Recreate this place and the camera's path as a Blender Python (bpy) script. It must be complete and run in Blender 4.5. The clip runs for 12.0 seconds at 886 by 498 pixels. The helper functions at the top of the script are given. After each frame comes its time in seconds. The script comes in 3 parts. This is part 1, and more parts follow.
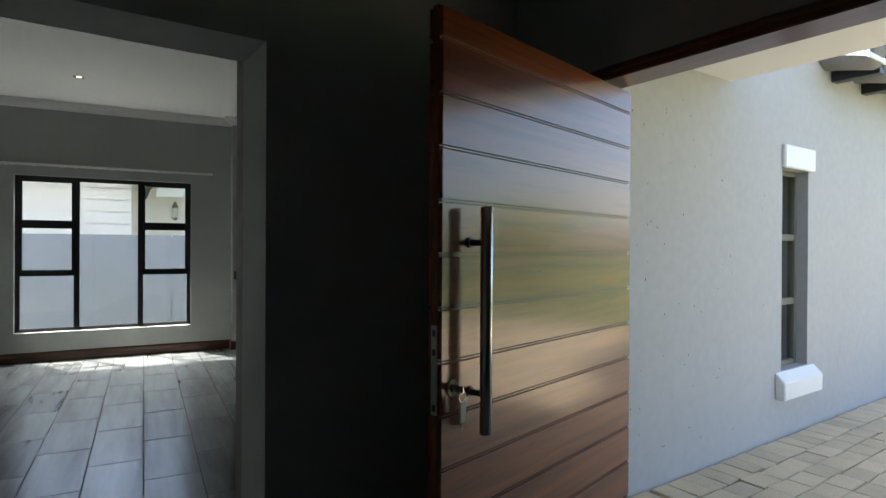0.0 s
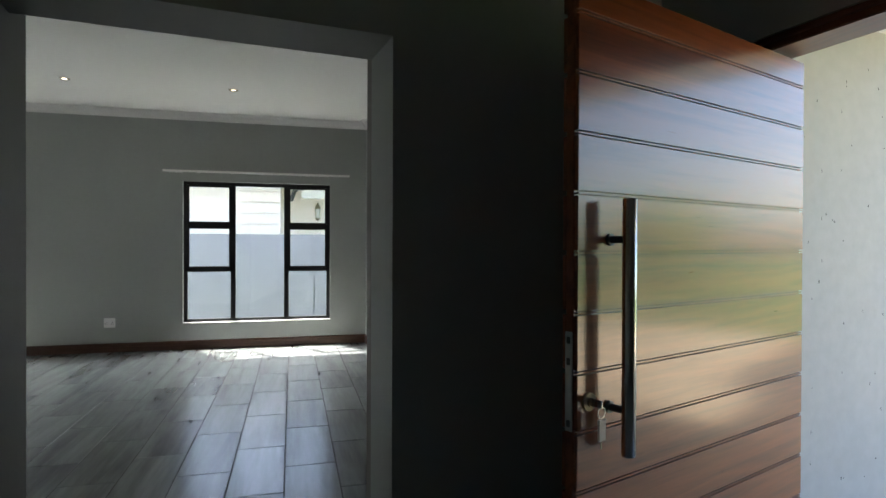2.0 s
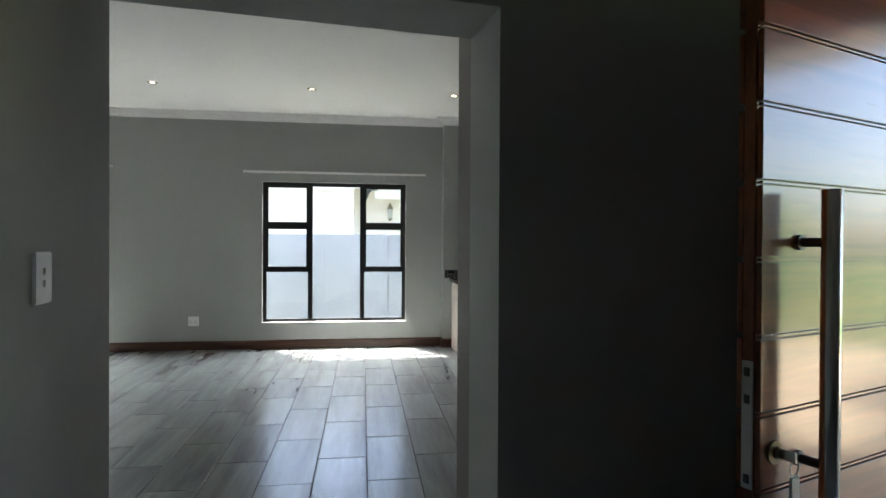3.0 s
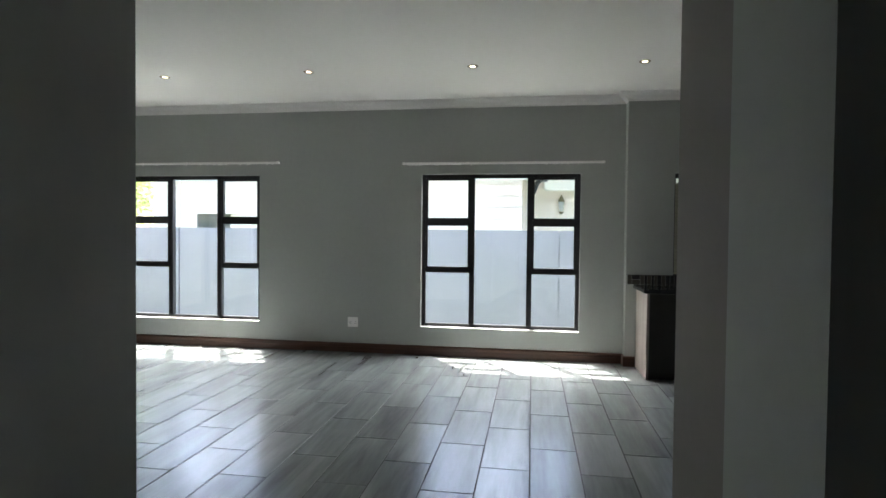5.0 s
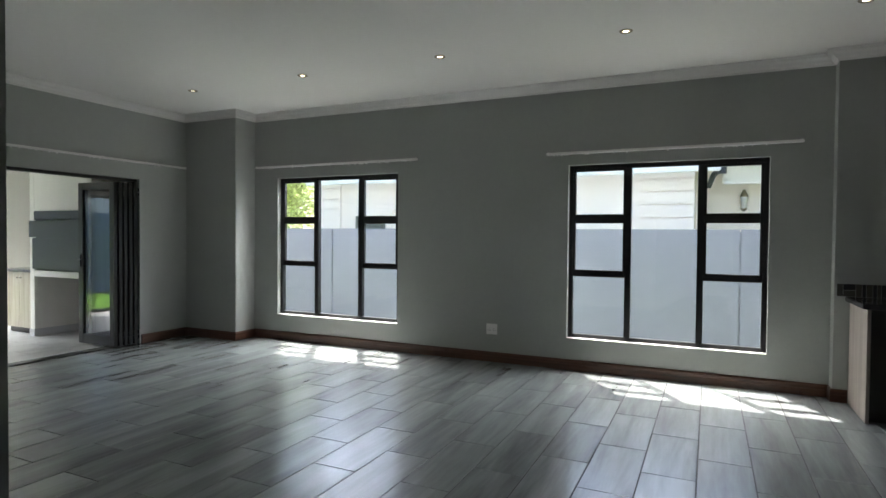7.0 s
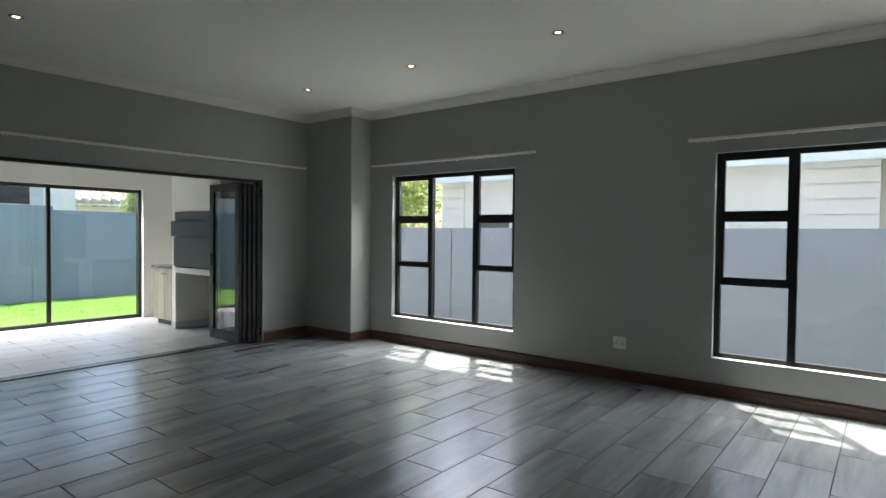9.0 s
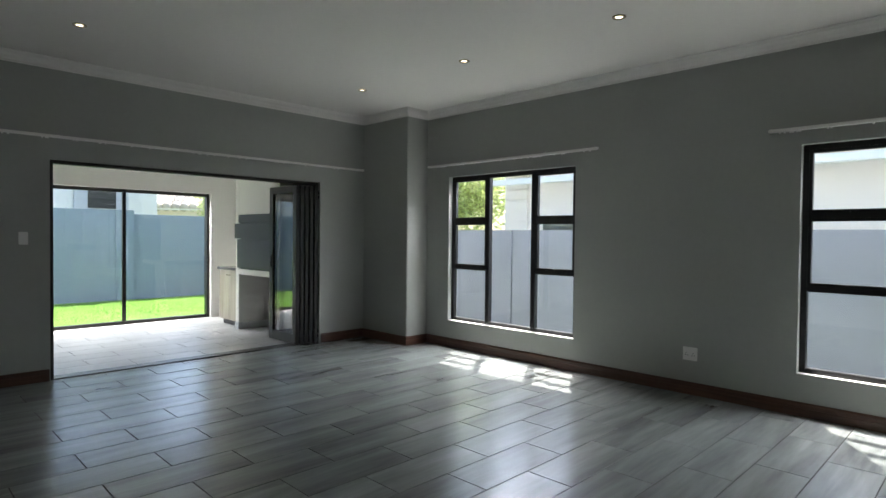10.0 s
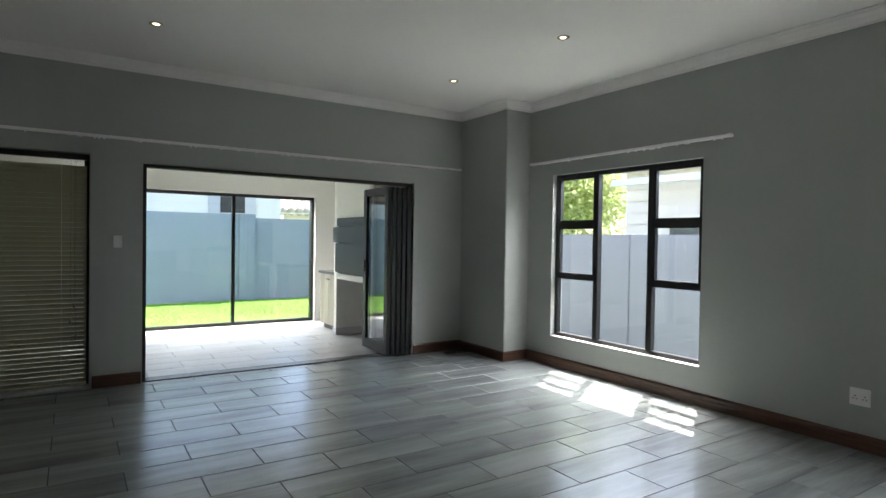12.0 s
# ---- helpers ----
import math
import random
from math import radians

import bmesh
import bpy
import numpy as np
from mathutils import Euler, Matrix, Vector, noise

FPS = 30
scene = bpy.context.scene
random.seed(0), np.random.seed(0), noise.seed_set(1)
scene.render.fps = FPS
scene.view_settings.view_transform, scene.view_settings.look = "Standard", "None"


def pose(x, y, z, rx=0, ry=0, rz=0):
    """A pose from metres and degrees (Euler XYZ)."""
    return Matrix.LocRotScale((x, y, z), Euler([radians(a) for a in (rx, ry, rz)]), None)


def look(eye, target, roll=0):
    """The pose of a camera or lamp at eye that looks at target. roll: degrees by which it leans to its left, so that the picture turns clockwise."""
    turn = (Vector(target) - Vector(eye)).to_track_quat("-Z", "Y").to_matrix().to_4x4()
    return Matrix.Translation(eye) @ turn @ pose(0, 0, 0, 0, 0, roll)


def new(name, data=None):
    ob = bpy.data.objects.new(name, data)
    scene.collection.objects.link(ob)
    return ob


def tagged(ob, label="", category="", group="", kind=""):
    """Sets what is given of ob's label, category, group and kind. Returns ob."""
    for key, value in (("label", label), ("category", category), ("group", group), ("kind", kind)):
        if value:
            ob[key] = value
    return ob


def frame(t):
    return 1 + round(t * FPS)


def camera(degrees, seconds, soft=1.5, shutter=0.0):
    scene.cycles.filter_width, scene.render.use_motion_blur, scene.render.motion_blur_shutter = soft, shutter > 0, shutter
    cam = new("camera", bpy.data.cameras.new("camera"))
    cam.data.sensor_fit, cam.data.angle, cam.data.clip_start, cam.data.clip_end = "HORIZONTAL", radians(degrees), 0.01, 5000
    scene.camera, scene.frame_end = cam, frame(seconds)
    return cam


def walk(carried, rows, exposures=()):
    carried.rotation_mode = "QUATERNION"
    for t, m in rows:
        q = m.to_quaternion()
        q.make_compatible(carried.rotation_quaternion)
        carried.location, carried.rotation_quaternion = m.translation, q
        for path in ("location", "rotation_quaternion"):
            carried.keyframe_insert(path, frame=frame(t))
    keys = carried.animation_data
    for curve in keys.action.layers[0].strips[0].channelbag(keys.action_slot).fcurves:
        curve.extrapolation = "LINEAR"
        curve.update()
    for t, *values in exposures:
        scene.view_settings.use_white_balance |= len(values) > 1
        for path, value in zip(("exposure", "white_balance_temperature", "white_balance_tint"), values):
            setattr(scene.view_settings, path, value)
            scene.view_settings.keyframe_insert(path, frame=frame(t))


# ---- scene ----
cam = camera(75.5, 12.0)
EXPOSURE = 1.85
PATH = [
    (0, (0.483, 0.415, 1.362), (1.411, 2.186, 1.355), 0.3),
    (0.5, (0.502, 0.428, 1.362), (1.338, 2.245, 1.353), 0.2),
    (1, (0.523, 0.437, 1.363), (1.258, 2.297, 1.353), 0.2),
    (1.5, (0.535, 0.463, 1.362), (1.167, 2.36, 1.347), 0.1),
    (2, (0.532, 0.534, 1.36), (1.041, 2.468, 1.345), 0.2),
    (2.5, (0.505, 0.669, 1.363), (0.896, 2.63, 1.347), 0.3),
    (3, (0.456, 0.827, 1.367), (0.735, 2.807, 1.351), 0.3),
    (5, (0.483, 1.751, 1.443), (0.176, 3.727, 1.395), 0.6),
    (5.5, (0.492, 1.946, 1.435), (0.04, 3.894, 1.387), 0.5),
    (6, (0.512, 2.11, 1.434), (-0.101, 4.013, 1.383), 0.4),
    (6.5, (0.523, 2.281, 1.419), (-0.218, 4.138, 1.372), 0.5),
    (7, (0.533, 2.43, 1.407), (-0.311, 4.243, 1.363), 0.5),
    (9, (0.416, 2.98, 1.425), (-0.817, 4.554, 1.372), 0.6),
    (9.5, (0.395, 3.122, 1.421), (-0.93, 4.619, 1.371), 0.6),
    (10, (0.376, 3.239, 1.404), (-1.034, 4.656, 1.362), 0.6),
    (10.5, (0.292, 3.388, 1.404), (-1.201, 4.718, 1.366), 0.6),
    (11, (0.189, 3.515, 1.403), (-1.376, 4.76, 1.365), 0.6),
    (11.5, (0.107, 3.684, 1.397), (-1.517, 4.851, 1.364), 0.7),
    (12, (0.065, 3.889, 1.423), (-1.613, 4.976, 1.388), 0.9),
]
walk(cam, [(t, look(eye, target, roll)) for t, eye, target, roll in PATH],
     [(0, 1.82), (1.5, 2.17), (2.5, 2.58), (3, 2.85), (5, 2.54), (6.5, 2.15), (9, 1.7), (10, 1.8), (11, 2.1), (12, 2.13)])

# ---- world, sun, exposure ----
world = bpy.data.worlds.new("sky_world")
scene.world = world
world.use_nodes = True
wn = world.node_tree.nodes
sky = wn.new("ShaderNodeTexSky")
sky.sky_type, sky.sun_disc = "NISHITA", False
sky.sun_elevation, sky.sun_rotation = radians(62), radians(-32)
sky.air_density, sky.dust_density = 1.0, 2.0
world.node_tree.links.new(sky.outputs[0], wn["Background"].inputs[0])
wn["Background"].inputs[1].default_value = 0.15
sun = new("sun", bpy.data.lights.new("sun", "SUN"))
sun.data.energy, sun.data.angle, sun.data.color = 4.5, radians(0.5), (1.0, 0.95, 0.88)
sun.matrix_world = look((-5.6, 8.8, 20), (0, 0, 0))
scene.view_settings.exposure = EXPOSURE
# lamps added over the heads of the three glazed openings to strengthen the sky's light
for place, aim, wide, watts in (((-3.82, 9.25, 2.85), (-3.82, 6.2, 0.4), 1.85, 54), ((0.1, 9.25, 2.85), (0.1, 6.2, 0.4), 1.85, 36), ((-9.95, 5.95, 2.75), (-6.6, 5.95, 0.2), 2.6, 96)):
    a = new("sky_fill_lamp", bpy.data.lights.new("sky_fill_lamp", "AREA"))
    a.data.shape, a.data.size, a.data.size_y, a.data.energy, a.data.color = "RECTANGLE", wide, 0.7, watts, (0.95, 0.97, 1.0)
    a.matrix_world = look(place, aim)


# ---- materials ----
def material(name, colour, rough=0.6, metal=0.0, vary=0.12, scale=6.0, bump=0.0, bump_scale=60.0, coat=0.0, spec=0.5):
    """A painted or mineral surface: two scales of variation in tone, a fine relief and uneven gloss."""
    m = bpy.data.materials.new(name)
    m.use_nodes = True
    n, l = m.node_tree.nodes, m.node_tree.links
    b = n["Principled BSDF"]
    b.inputs["Metallic"].default_value = metal
    b.inputs["Specular IOR Level"].default_value = spec
    b.inputs["Coat Weight"].default_value = coat
    geo = n.new("ShaderNodeNewGeometry")
    big, small = n.new("ShaderNodeTexNoise"), n.new("ShaderNodeTexNoise")
    big.inputs["Scale"].default_value, small.inputs["Scale"].default_value = scale * 0.25, scale * 8
    big.inputs["Detail"].default_value = small.inputs["Detail"].default_value = 5
    mean = n.new("ShaderNodeMath")
    mean.operation = "ADD"
    for k, t in enumerate((big, small)):
        l.new(geo.outputs["Position"], t.inputs["Vector"])
        l.new(t.outputs["Fac"], mean.inputs[k])
    ramp = n.new("ShaderNodeMapRange")
    ramp.inputs[1].default_value, ramp.inputs[2].default_value = 0.6, 1.4
    ramp.inputs[3].default_value, ramp.inputs[4].default_value = 1 - vary, 1 + vary
    l.new(mean.outputs[0], ramp.inputs[0])
    mul = n.new("ShaderNodeVectorMath")
    mul.operation = "SCALE"
    mul.inputs[0].default_value = colour
    l.new(ramp.outputs[0], mul.inputs["Scale"])
    l.new(mul.outputs[0], b.inputs["Base Color"])
    rr = n.new("ShaderNodeMapRange")
    rr.inputs[3].default_value, rr.inputs[4].default_value = max(0.02, rough * 0.85), min(1, rough * 1.15)
    l.new(big.outputs["Fac"], rr.inputs[0])
    l.new(rr.outputs[0], b.inputs["Roughness"])
    if bump:
        t, bp = n.new("ShaderNodeTexNoise"), n.new("ShaderNodeBump")
        t.inputs["Scale"].default_value, t.inputs["Detail"].default_value = bump_scale, 6
        bp.inputs["Strength"].default_value, bp.inputs["Distance"].default_value = bump, 0.004
        l.new(geo.outputs["Position"], t.inputs["Vector"])
        l.new(t.outputs["Fac"], bp.inputs["Height"])
        l.new(bp.outputs[0], b.inputs["Normal"])
    return m


def wood(name, dark, light, rough, along=(1, 1, 1), grain=1.0, coat=0.0, bump=0.15, spec=0.5, use_object=False, patchy=0.0):
    """Wood or wood-look tile: streaks drawn out along one axis, each piece at its own place in the grain."""
    m = bpy.data.materials.new(name)
    m.use_nodes = True
    n, l = m.node_tree.nodes, m.node_tree.links
    b = n["Principled BSDF"]
    b.inputs["Coat Weight"].default_value, b.inputs["Coat Roughness"].default_value = coat, 0.14
    b.inputs["Specular IOR Level"].default_value = spec
    src = n.new("ShaderNodeTexCoord").outputs["Object"] if use_object else n.new("ShaderNodeNewGeometry").outputs["Position"]
    info = n.new("ShaderNodeObjectInfo")
    isl = n.new("ShaderNodeNewGeometry")
    both = n.new("ShaderNodeMath")
    both.operation = "ADD"
    l.new(info.outputs["Random"], both.inputs[0]), l.new(isl.outputs["Random Per Island"], both.inputs[1])
    off = n.new("ShaderNodeVectorMath")
    off.operation = "SCALE"
    off.inputs[0].default_value = (31.0, 17.0, 7.0)
    l.new(both.outputs[0], off.inputs["Scale"])
    add = n.new("ShaderNodeVectorMath")
    l.new(src, add.inputs[0]), l.new(off.outputs[0], add.inputs[1])
    mp = n.new("ShaderNodeMapping")
    mp.inputs["Scale"].default_value = along
    l.new(add.outputs[0], mp.inputs["Vector"])
    streak, fine = n.new("ShaderNodeTexNoise"), n.new("ShaderNodeTexNoise")
    streak.inputs["Scale"].default_value, streak.inputs["Detail"].default_value, streak.inputs["Distortion"].default_value = 1.0 * grain, 4, 0.6
    fine.inputs["Scale"].default_value, fine.inputs["Detail"].default_value = 6.0 * grain, 6
    for t in (streak, fine):
        l.new(mp.outputs[0], t.inputs["Vector"])
    mix = n.new("ShaderNodeMix")
    mix.inputs[0].default_value = 0.22
    l.new(streak.outputs["Fac"], mix.inputs[2]), l.new(fine.outputs["Fac"], mix.inputs[3])
    tone = n.new("ShaderNodeMath")
    tone.operation = "MULTIPLY_ADD"
    tone.inputs[1].default_value, tone.inputs[2].default_value = 0.16, -0.08
    l.new(both.outputs[0], tone.inputs[0])
    plus = n.new("ShaderNodeMath")
    l.new(mix.outputs[0], plus.inputs[0]), l.new(tone.outputs[0], plus.inputs[1])
    ramp = n.new("ShaderNodeValToRGB")
    ramp.color_ramp.elements[0].position, ramp.color_ramp.elements[1].position = 0.3, 0.72
    ramp.color_ramp.elements[0].color, ramp.color_ramp.elements[1].color = (*dark, 1), (*light, 1)
    l.new(plus.outputs[0], ramp.inputs[0])
    l.new(ramp.outputs[0], b.inputs["Base Color"])
    rr = n.new("ShaderNodeMapRange")
    rr.inputs[3].default_value, rr.inputs[4].default_value = rough * 0.8, rough * 1.25
    l.new(fine.outputs["Fac"], rr.inputs[0])
    l.new(rr.outputs[0], b.inputs["Roughness"])
    bp = n.new("ShaderNodeBump")
    bp.inputs["Strength"].default_value, bp.inputs["Distance"].default_value = bump, 0.002
    l.new(mix.outputs[0], bp.inputs["Height"])
    l.new(bp.outputs[0], b.inputs["Normal"])
    return m


def glass_material():
    m = bpy.data.materials.new("clear_glass")
    m.use_nodes = True
    b = m.node_tree.nodes["Principled BSDF"]
    b.inputs["Transmission Weight"].default_value, b.inputs["Roughness"].default_value, b.inputs["IOR"].default_value = 1, 0.0, 1.45
    b.inputs["Base Color"].default_value = (1, 1, 1, 1)
    return m


def leaf_material(name, colour, through_colour, vary=0.3):
    """Thin leaves or blades: a matt face that also lets the sun through, each one of its own tone."""
    m = bpy.data.materials.new(name)
    m.use_nodes = True
    n, l = m.node_tree.nodes, m.node_tree.links
    b = n["Principled BSDF"]
    b.inputs["Roughness"].default_value = 0.55
    thin, both = n.new("ShaderNodeBsdfTranslucent"), n.new("ShaderNodeMixShader")
    both.inputs[0].default_value = 0.6
    geo, tone = n.new("ShaderNodeNewGeometry"), n.new("ShaderNodeMapRange")
    tone.inputs[3].default_value, tone.inputs[4].default_value = 1 - vary, 1 + vary
    l.new(geo.outputs["Random Per Island"], tone.inputs[0])
    for c, socket in ((colour, b.inputs["Base Color"]), (through_colour, thin.inputs["Color"])):
        mul = n.new("ShaderNodeVectorMath")
        mul.operation = "SCALE"
        mul.inputs[0].default_value = c
        l.new(tone.outputs[0], mul.inputs["Scale"])
        l.new(mul.outputs[0], socket)
    l.new(b.outputs[0], both.inputs[1]), l.new(thin.outputs[0], both.inputs[2])
    l.new(both.outputs[0], n["Material Output"].inputs["Surface"])
    return m


def glow_material(name, colour, strength):
    m = bpy.data.materials.new(name)
    m.use_nodes = True
    b = m.node_tree.nodes["Principled BSDF"]
    b.inputs["Base Color"].default_value = (*colour, 1)
    b.inputs["Emission Color"].default_value, b.inputs["Emission Strength"].default_value = (*colour, 1), strength
    return m


WALL = material("warm_grey_wall_paint", (0.38, 0.395, 0.375), 0.7, vary=0.03, scale=3, bump=0.12, bump_scale=45, spec=0.3)
TAUPE = material("dark_taupe_wall", (0.23, 0.215, 0.2), 0.7, vary=0.04, scale=3, bump=0.12, bump_scale=45, spec=0.3)
GARDENBLUE = material("steel_blue_outdoor_paint", (0.17, 0.215, 0.27), 0.75, vary=0.07, scale=2.0, bump=0.08, bump_scale=30)
CEIL = material("white_ceiling_paint", (0.82, 0.81, 0.79), 0.8, vary=0.02, scale=3, bump=0.05, spec=0.3)
WHITE = material("white_gloss_paint", (0.84, 0.84, 0.82), 0.45, vary=0.04, bump=0.05)
CREAM = material("white_patio_plaster", (0.74, 0.73, 0.69), 0.8, vary=0.04, bump=0.2)
NEIGHBOUR = material("cream_neighbour_plaster", (0.90, 0.82, 0.75), 0.85, vary=0.05, bump=0.2)
BLUEWALL = material("blue_grey_outdoor_paint", (0.235, 0.25, 0.305), 0.75, vary=0.06, scale=2.5, bump=0.08, bump_scale=30)
PORCHWALL = material("pale_blue_grey_outdoor_paint", (0.43, 0.433, 0.44), 0.7, vary=0.08, scale=2.0, bump=0.25, bump_scale=25)
BLACK = material("black_aluminium", (0.014, 0.014, 0.016), 0.38, metal=0.0, vary=0.1, bump=0.02)
BRONZE = material("dark_bronze_aluminium", (0.0105, 0.0102, 0.0085), 0.4, vary=0.1, bump=0.02)
GREYALU = material("olive_grey_aluminium", (0.16, 0.16, 0.13), 0.45, vary=0.08)
STEEL = material("brushed_stainless_steel", (0.56, 0.55, 0.53), 0.22, metal=1.0, vary=0.08, scale=20)
DARKSTEEL = material("black_steel", (0.05, 0.052, 0.055), 0.45, metal=0.3, vary=0.12, bump=0.06)
PLASTIC = material("white_plastic", (0.84, 0.84, 0.82), 0.35, vary=0.02)
HOLE = material("dark_slot", (0.01, 0.01, 0.01), 0.6, vary=0.05)
GRANITE = material("black_speckled_granite", (0.03, 0.03, 0.034), 0.12, vary=0.7, scale=60, spec=0.6)
GREYGRANITE = material("grey_speckled_granite", (0.16, 0.155, 0.15), 0.15, vary=0.6, scale=60, spec=0.6)
DARKCAB = material("dark_cabinet_laminate", (0.018, 0.016, 0.015), 0.4, vary=0.2)
GROUT = material("dark_grout", (0.028, 0.028, 0.027), 0.85, vary=0.2, bump=0.2)
SOIL = material("sandy_joint", (0.25, 0.22, 0.17), 0.95, vary=0.2, bump=0.4)
PALEROOF = material("pale_roof_tile", (0.55, 0.50, 0.45), 0.85, vary=0.15, bump=0.3)
NICKEL = material("satin_nickel", (0.5, 0.5, 0.48), 0.5, metal=0.4, vary=0.1)
ROOF = material("grey_roof_tile", (0.18, 0.175, 0.17), 0.8, vary=0.2, bump=0.3)
LAWN = material("lawn_soil", (0.095, 0.14, 0.04), 0.95, vary=0.25, scale=3, bump=0.6, bump_scale=90)
BLADE = leaf_material("grass_blade", (0.26, 0.44, 0.11), (0.36, 0.62, 0.15), 0.2)
LEAF = leaf_material("tree_leaf", (0.36, 0.41, 0.21), (0.74, 0.80, 0.42), 0.35)
BARK = material("tree_bark", (0.12, 0.09, 0.06), 0.9, vary=0.3, bump=0.6)
BLIND = material("cream_blind_slat", (0.33, 0.32, 0.215), 0.45, vary=0.04)
# cream slats darkened to tan: the shade of a backlit blind put into the colour
SHADEDBLIND = material("shaded_blind_slat", (0.25, 0.24, 0.175), 0.45, vary=0.05)
PALEGREY = material("pale_grey_plaster", (0.5, 0.51, 0.53), 0.8, vary=0.05)
CORD = material("blind_cord", (0.7, 0.69, 0.6), 0.7, vary=0.05)
MOSAIC_A = material("dark_mosaic_tile", (0.03, 0.03, 0.032), 0.2, vary=0.2)
MOSAIC_B = material("brown_mosaic_tile", (0.075, 0.07, 0.062), 0.2, vary=0.2)
BRASS = material("aged_brass", (0.28, 0.24, 0.17), 0.35, metal=0.9, vary=0.15)
TAG = material("pale_key_tag", (0.55, 0.55, 0.52), 0.3, vary=0.06)
GLASS = glass_material()
LAMP = glow_material("warm_lamp_glow", (1.0, 0.86, 0.62), 2.2)
TILE = wood("grey_wood_look_tile", (0.108, 0.12, 0.12), (0.274, 0.296, 0.291), 0.23, along=(5.5, 0.6, 1), grain=1.1, bump=0.03, spec=1.0)
PATIOTILE = wood("pale_wood_look_tile", (0.25, 0.253, 0.25), (0.40, 0.40, 0.39), 0.34, along=(5.0, 0.8, 1), bump=0.1)
SKIRT = wood("dark_brown_skirting_wood", (0.035, 0.014, 0.008), (0.10, 0.042, 0.024), 0.35, along=(1.5, 1.5, 40), bump=0.2)
DOORWOOD = wood("red_brown_varnished_wood", (0.07, 0.015, 0.005), (0.25, 0.066, 0.019), 0.3, along=(1.4, 30, 22), grain=1.0, coat=1.0, bump=0.12, use_object=True, spec=0.3)
FRAMEWOOD = wood("red_brown_frame_wood", (0.05, 0.014, 0.006), (0.15, 0.05, 0.02), 0.3, along=(20, 1.5, 20), coat=0.4, bump=0.2)
CABWOOD = wood("pale_grey_brown_laminate", (0.20, 0.17, 0.14), (0.36, 0.32, 0.28), 0.45, along=(14, 14, 0.8), bump=0.1)
PATIOCAB = wood("brown_grey_patio_laminate", (0.16, 0.13, 0.09), (0.40, 0.36, 0.29), 0.4, along=(12, 12, 0.8), bump=0.1)


# ---- mesh helpers ----
def box(bm, x0, x1, y0, y1, z0, z1, m=None):
    made = bmesh.ops.create_cube(bm, size=1.0, matrix=Matrix.LocRotScale(((x0 + x1) / 2, (y0 + y1) / 2, (z0 + z1) / 2), None, (abs(x1 - x0), abs(y1 - y0), abs(z1 - z0))))
    if m is not None:
        bmesh.ops.transform(bm, matrix=m, verts=made["verts"])
    return made["verts"]


def rod(bm, a, b, r, seg=16, r2=None):
    a, b = Vector(a), Vector(b)
    d = b - a
    m = Matrix.Translation((a + b) / 2) @ d.to_track_quat("Z", "Y").to_matrix().to_4x4()
    return bmesh.ops.create_cone(bm, cap_ends=True, segments=seg, radius1=r, radius2=r if r2 is None else r2, depth=d.length, matrix=m)["verts"]


def bevel(bm, w=0.003, seg=2):
    bmesh.ops.bevel(bm, geom=[e for e in bm.edges if e.is_manifold and e.calc_face_angle(0) > 0.6], offset=w, segments=seg, affect="EDGES", clamp_overlap=True)
    return bm


def mesh_of(name, bm, mat, smooth=False):
    me = bpy.data.meshes.new(name)
    bm.to_mesh(me)
    bm.free()
    me.materials.append(mat)
    for p in me.polygons:
        p.use_smooth = smooth
    return me


def part(name, bm, mat, parent=None, label="", smooth=False):
    ob = new(name, mesh_of(name, bm, mat, smooth))
    ob.parent = parent
    if label:
        ob["label"] = label
    return ob


def empty(name, m=None):
    ob = new(name)
    ob.matrix_world = m or Matrix()
    return ob


def cube(x0, x1, y0, y1, z0, z1, w=0.0):
    bm = bmesh.new()
    box(bm, x0, x1, y0, y1, z0, z1)
    return bevel(bm, w) if w else bm


def panel(u0, u1, z0, z1, t0, t1, holes, m):
    """A wall of real thickness with openings through it: u along it, t across it, placed by m."""
    us = sorted({u0, u1, *[h[0] for h in holes], *[h[1] for h in holes]})
    zs = sorted({z0, z1, *[h[2] for h in holes], *[h[3] for h in holes]})
    us, zs = [u for u in us if u0 <= u <= u1], [z for z in zs if z0 <= z <= z1]

    def solid(i, k):
        if not (0 <= i < len(us) - 1 and 0 <= k < len(zs) - 1):
            return False
        u, z = (us[i] + us[i + 1]) / 2, (zs[k] + zs[k + 1]) / 2
        return not any(h[0] < u < h[1] and h[2] < z < h[3] for h in holes)

    bm = bmesh.new()
    seen = {}

    def v(u, t, z):
        key = (u, t, z)
        if key not in seen:
            seen[key] = bm.verts.new(m @ Vector(key))
        return seen[key]

    for i in range(len(us) - 1):
        for k in range(len(zs) - 1):
            if not solid(i, k):
                continue
            a, b, c, d = us[i], us[i + 1], zs[k], zs[k + 1]
            bm.faces.new((v(a, t0, c), v(b, t0, c), v(b, t0, d), v(a, t0, d)))
            bm.faces.new((v(a, t1, d), v(b, t1, d), v(b, t1, c), v(a, t1, c)))
            if not solid(i - 1, k):
                bm.faces.new((v(a, t0, c), v(a, t0, d), v(a, t1, d), v(a, t1, c)))
            if not solid(i + 1, k):
                bm.faces.new((v(b, t0, d), v(b, t0, c), v(b, t1, c), v(b, t1, d)))
            if not solid(i, k - 1):
                bm.faces.new((v(a, t0, c), v(a, t1, c), v(b, t1, c), v(b, t0, c)))
            if not solid(i, k + 1):
                bm.faces.new((v(a, t0, d), v(b, t0, d), v(b, t1, d), v(a, t1, d)))
    bmesh.ops.recalc_face_normals(bm, faces=bm.faces)
    return bm


